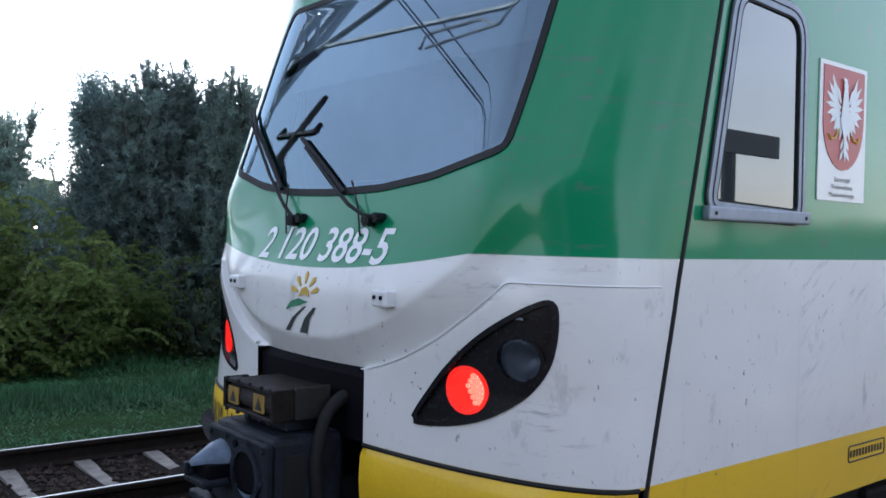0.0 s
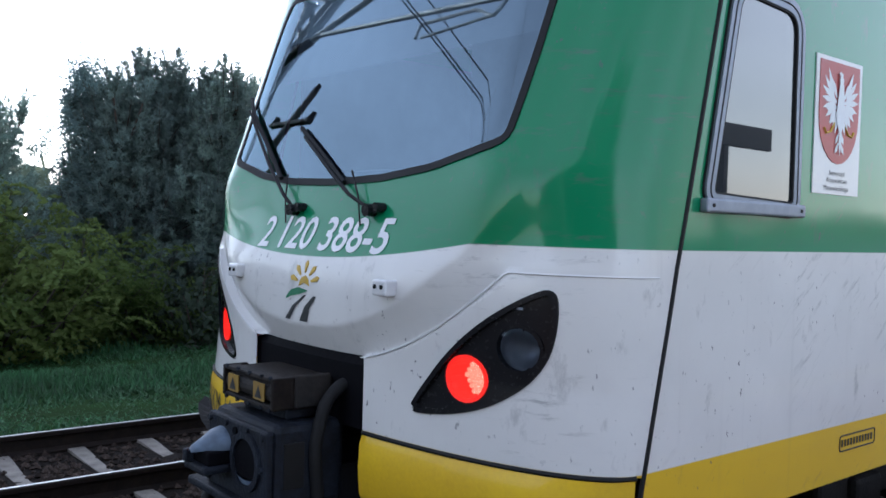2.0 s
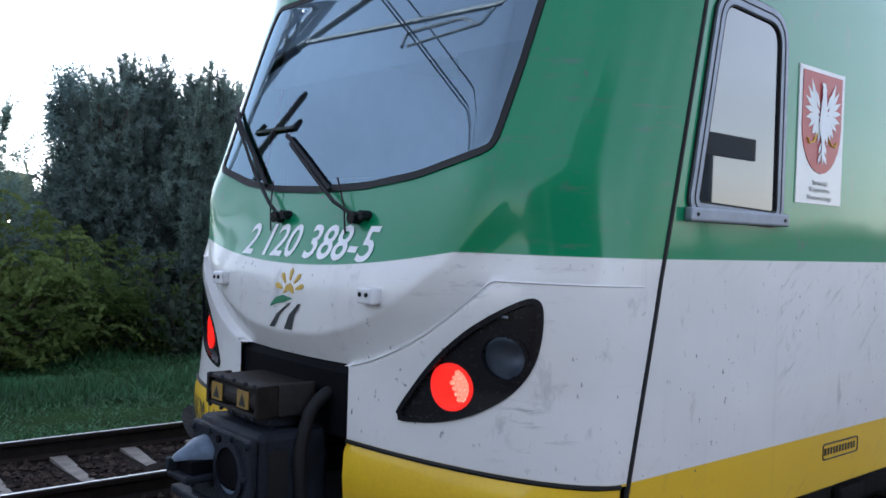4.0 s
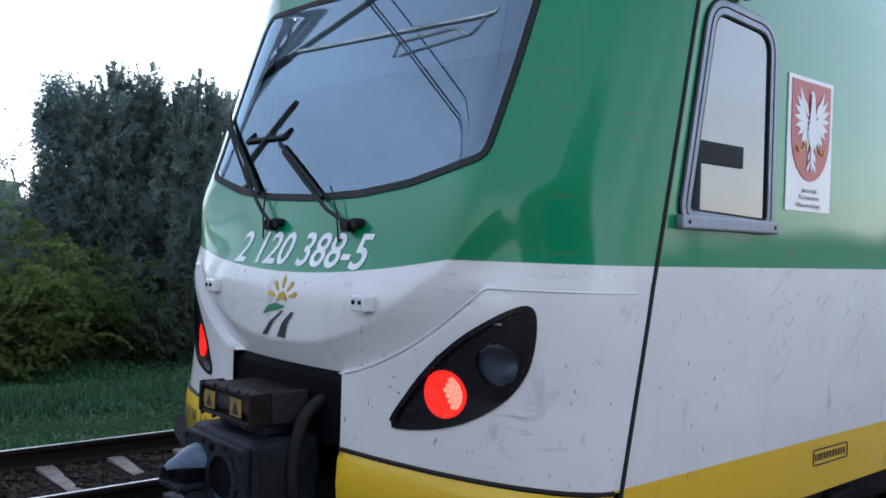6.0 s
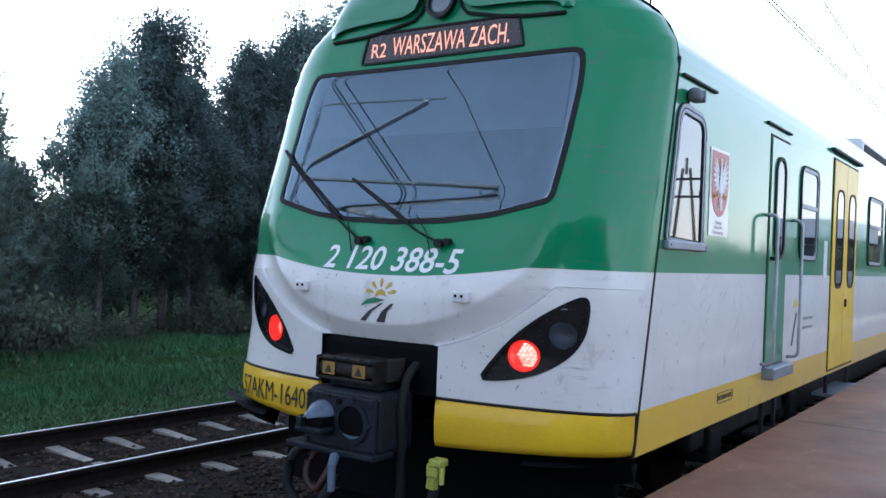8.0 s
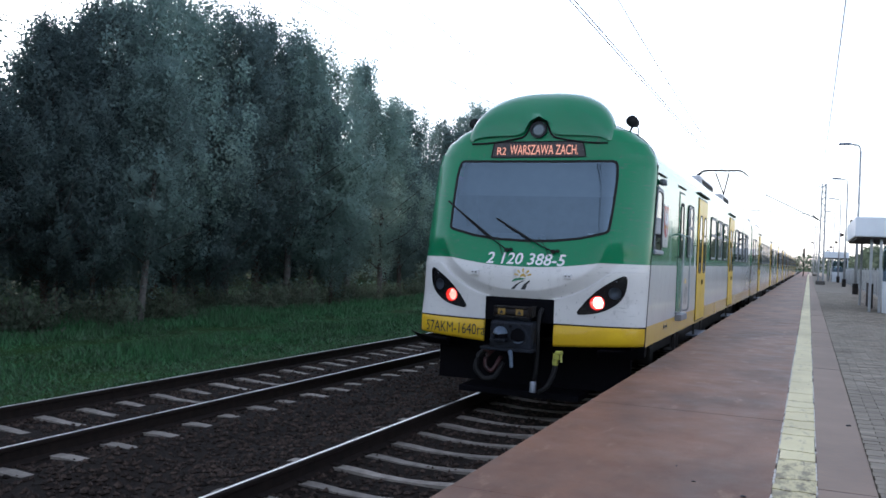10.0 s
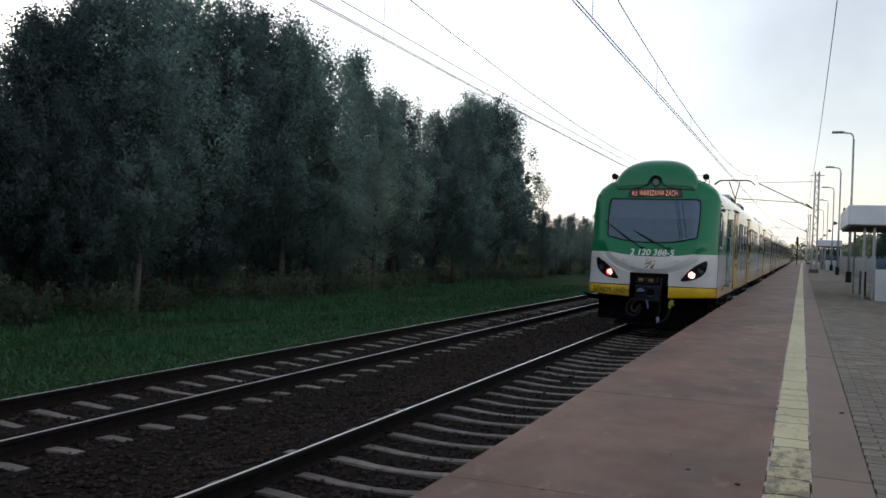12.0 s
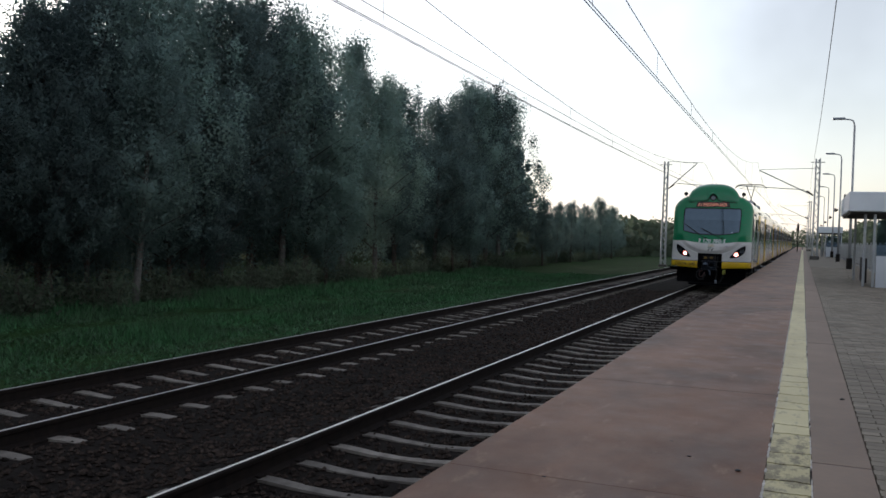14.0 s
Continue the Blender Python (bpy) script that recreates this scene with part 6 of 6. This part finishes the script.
    for y in (4.70, 5.50):
        part("handrail", bar(round_path([(1.44, y, 2.22), (1.53, y, 2.22), (1.53, y, 1.1), (1.44, y, 1.1)], 0.06), 0.014, 8), M["zinc"], car, "grey vertical handrail", smooth=True)
    st = part("cab_step", one_box(1.28, 1.52, 4.85, 5.25, 0.52, 0.55), M["dark"], car, "dark metal cab step")
    for y in (4.87, 5.23):
        part("step_bracket", one_box(1.40, 1.43, y - 0.015, y + 0.015, 0.52, 0.8), M["dark"], st)
    # operator's mark and grey lettering bars by the cab door
    m = part("side_mark", loft([[on_side(y, z, 0.003), on_side(y + 0.05, z, 0.003)] for y, z in ((5.75, 1.45), (5.68, 1.3), (5.62, 1.18))]), M["letter_dark"], car, "operator's rail mark")
    part("stroke", loft([[on_side(y, z, 0.003), on_side(y + 0.05, z, 0.003)] for y, z in ((5.9, 1.45), (5.85, 1.3), (5.82, 1.18))]), M["letter_dark"], m)
    part("stroke", plate([(5.66, 1.5), (5.75, 1.58), (5.85, 1.5)], on_side, 0.003, 2), M["logo_yellow"], m)
    for k in range(2):
        part("small_print", one_box(1.44, 1.443, 6.05, 6.42, 1.30 + 0.08 * k, 1.325 + 0.08 * k), M["alu"], m)
    pr = part("inspection_label", hoop(rounded(3.68, 4.0, 0.925, 0.985, 0.01), 0.006, on_side, 0.003, 0.004), M["letter_dark"], car, "boxed dark inspection lettering")
    for k in range(11):
        part("letter_bar", one_box(1.44, 1.4425, 3.692 + 0.0272 * k, 3.706 + 0.0272 * k, 0.94, 0.97), M["letter_dark"], pr)
    side_window(car, 5.80, 6.42, 1.93, 2.68)
    side_door(car, 7.14, 8.40)
    for y0 in (9.25, 10.6, 11.95):
        side_window(car, y0, y0 + 0.95, 1.93, 2.68)
    side_door(car, 13.4, 14.66)
    for y0 in (15.3, 16.6, 17.9, 19.2):
        side_window(car, y0, y0 + 0.95, 1.93, 2.68)
    part("info_sticker", one_box(1.44, 1.443, 6.80, 6.95, 1.75, 2.1), M["white"], car)
    for y0, y1 in ((11.4, 14.0), (16.5, 18.5)):
        rb = part("roof_unit", one_box(-0.95, 0.98, y0, y1, 3.35, 3.72, bevel=0.06), M["roof"], car, "grey roof equipment box")
        part("louvre", one_box(0.97, 0.99, y0 + 0.2, y1 - 0.2, 3.42, 3.64), M["dark"], rb)
    bogie(car, 5.9)
    bogie(car, 17.8)
    return car


def crest(car):
    """White plate with a red shield, a white bird and three lines of small print."""
    p = part("crest_plate", plate([(3.345, 2.01), (3.735, 2.01), (3.735, 2.565), (3.345, 2.565)], on_side, 0.005, 2), M["white"], car, "white plate with a red shield and white eagle")
    shield = [(3.372, 2.547), (3.708, 2.547), (3.708, 2.36)] + [(3.54 + 0.168 * math.cos(math.pi * k / 12), 2.33 - 0.195 * math.sin(math.pi * k / 12)) for k in range(13)] + [(3.372, 2.36)]
    part("shield", plate(shield, on_side, 0.008, 3), M["red"], p, "red shield")
    bm = bmesh.new()

    count = itertools.count()

    def leaf(y, z, ang, ln, w):
        out = 1.4487 + 0.0002 * next(count)
        c, s = math.cos(radians(ang)), math.sin(radians(ang))
        pts = [(0, -w * 0.4), (ln * 0.6, -w), (ln, 0), (ln * 0.6, w), (0, w * 0.4)]
        bm.faces.new([bm.verts.new((out, y + a * c - b * s, z + a * s + b * c)) for a, b in pts])

    for s in (-1, 1):
        for k in range(7):
            ang = 66 - 20 * k
            leaf(3.54 + s * (0.052 - 0.003 * k), 2.405 - 0.006 * k, ang if s > 0 else 180 - ang, 0.125 - 0.005 * k, 0.0125)
        for k in range(3):
            ang = 58 - 34 * k
            leaf(3.54 + s * 0.03, 2.405 - 0.02 * k, ang if s > 0 else 180 - ang, 0.085, 0.014)
        for k in range(3):
            ang = -74 + 11 * k
            leaf(3.54 + s * (0.012 + 0.012 * k), 2.35, ang if s > 0 else 180 - ang, 0.10 - 0.012 * k, 0.011)
        leaf(3.54 + s * 0.008, 2.262, 270 + s * 26, 0.052, 0.010)
        leaf(3.54 + s * 0.006, 2.222, 270 + s * 32, 0.056, 0.010)
    leaf(3.54, 2.462, 270, 0.22, 0.040)
    leaf(3.54, 2.435, 92, 0.075, 0.018)
    leaf(3.548, 2.498, 172, 0.036, 0.009)
    leaf(3.54, 2.29, 270, 0.12, 0.013)
    part("eagle", bm, M["letter_white"], p, "white eagle emblem")
    for sd in (-1, 1):
        part("claw", bar([on_side(3.54 + sd * u, v, 0.010) for u, v in ((0.045, 2.30), (0.075, 2.262), (0.11, 2.255), (0.125, 2.275))], 0.005, 4), M["logo_yellow"], p)
    for t, z, w in (("Samorz\u0105d", 2.088, 0.13), ("Wojew\u00f3dztwa", 2.058, 0.18), ("Mazowieckiego", 2.026, 0.21)):
        part("print", lettering(t, lambda u, v, d: on_side(u, v, d), 3.54 - w / 2, z - 0.006, 0.026, w, 0.007), M["letter_dark"], p)


def mid_car():
    car = empty("train_middle_car", "green and white electric train car with yellow doors", "train", "cars of the train")
    shell(car, lambda z: 0.0, 21.0, "green and white car side over a yellow foot band")
    part("end_wall", one_box(-1.42, 1.42, -0.01, 0.05, 0.8, 3.1), M["side"], car)
    part("gangway", one_box(-0.65, 0.65, -0.5, 0.0, 0.95, 3.0, bevel=0.03), M["rubber"], car, "black gangway bellows")
    for y0 in (0.9, 2.2):
        side_window(car, y0, y0 + 0.95, 1.93, 2.68)
    side_door(car, 4.3, 5.56)
    for y0 in (6.4, 7.75, 9.1, 10.45, 11.8, 13.15):
        side_window(car, y0, y0 + 0.95, 1.93, 2.68)
    side_door(car, 15.2, 16.46)
    for y0 in (17.3, 18.7):
        side_window(car, y0, y0 + 0.95, 1.93, 2.68)
    for y0, y1 in ((7.5, 9.2), (12.5, 15.0)):
        part("roof_unit", one_box(-0.9, 0.9, y0, y1, 3.4, 3.72, bevel=0.06), M["roof"], car, "grey roof equipment box")
    bogie(car, 3.6)
    bogie(car, 17.4)
    return car


def pantograph(y):
    root = empty("pantograph", "raised dark pantograph on the car roof", "pantograph", "pantographs")
    part("base_frame", box(box(one_box(-0.6, 0.6, y - 0.6, y - 0.5, 3.72, 3.8), -0.6, 0.6, y + 0.5, y + 0.6, 3.72, 3.8), -0.05, 0.05, y - 0.6, y + 0.6, 3.72, 3.8), M["dark"], root)
    for x in (-0.5, 0.5):
        for dy in (-0.55, 0.55):
            part("insulator", bar([(x, y + dy, 3.58), (x, y + dy, 3.74)], 0.06, 8), M["brown"], root)
    part("lower_arm", bar([(0, y - 0.5, 3.82), (0, y + 0.75, 4.55)], 0.04, 8), M["dark"], root)
    part("upper_arm", bar([(0, y + 0.75, 4.55), (-0.25, y - 0.1, 5.32)], 0.025, 8), M["dark"], root)
    part("upper_arm", bar([(0, y + 0.75, 4.55), (0.25, y - 0.1, 5.32)], 0.025, 8), M["dark"], root)
    for dy in (-0.2, 0.1):
        part("contact_strip", bar(round_path([(-0.95, y + dy, 5.18), (-0.7, y + dy, 5.4), (0.7, y + dy, 5.4), (0.95, y + dy, 5.18)], 0.15), 0.022, 6), M["dark"], root)
    return root


lead = lead_car()
middle = mid_car()
cars = [middle] + [copy_thing(middle, pose(0, 0, 0)) for _ in range(4)]
collectors = [pantograph(27.0)]


def motions():
    # seconds, metres gone
    gone = [(0.0, 0.0), (5.5, 0.0), (6.0, 0.02), (6.5, 0.19), (7.0, 0.56), (7.5, 1.22), (8.0, 2.08), (8.5, 3.2), (9.0, 4.58), (9.2, 5.2), (9.75, 7.15),
            (10.25, 9.3), (10.75, 11.55), (11.3, 14.24), (11.5, 15.3), (12.0, 18.2), (12.5, 21.3), (13.0, 24.7), (13.5, 28.3), (14.0, 32.1)]
    walk(lead, [(t, pose(0, s, 0)) for t, s in gone])
    for k, c in enumerate(cars):
        walk(c, [(t, pose(0, s + 22.3 + 21.5 * k, 0)) for t, s in gone])
    for c in collectors:
        walk(c, [(t, pose(0, s, 0)) for t, s in gone])


motions()
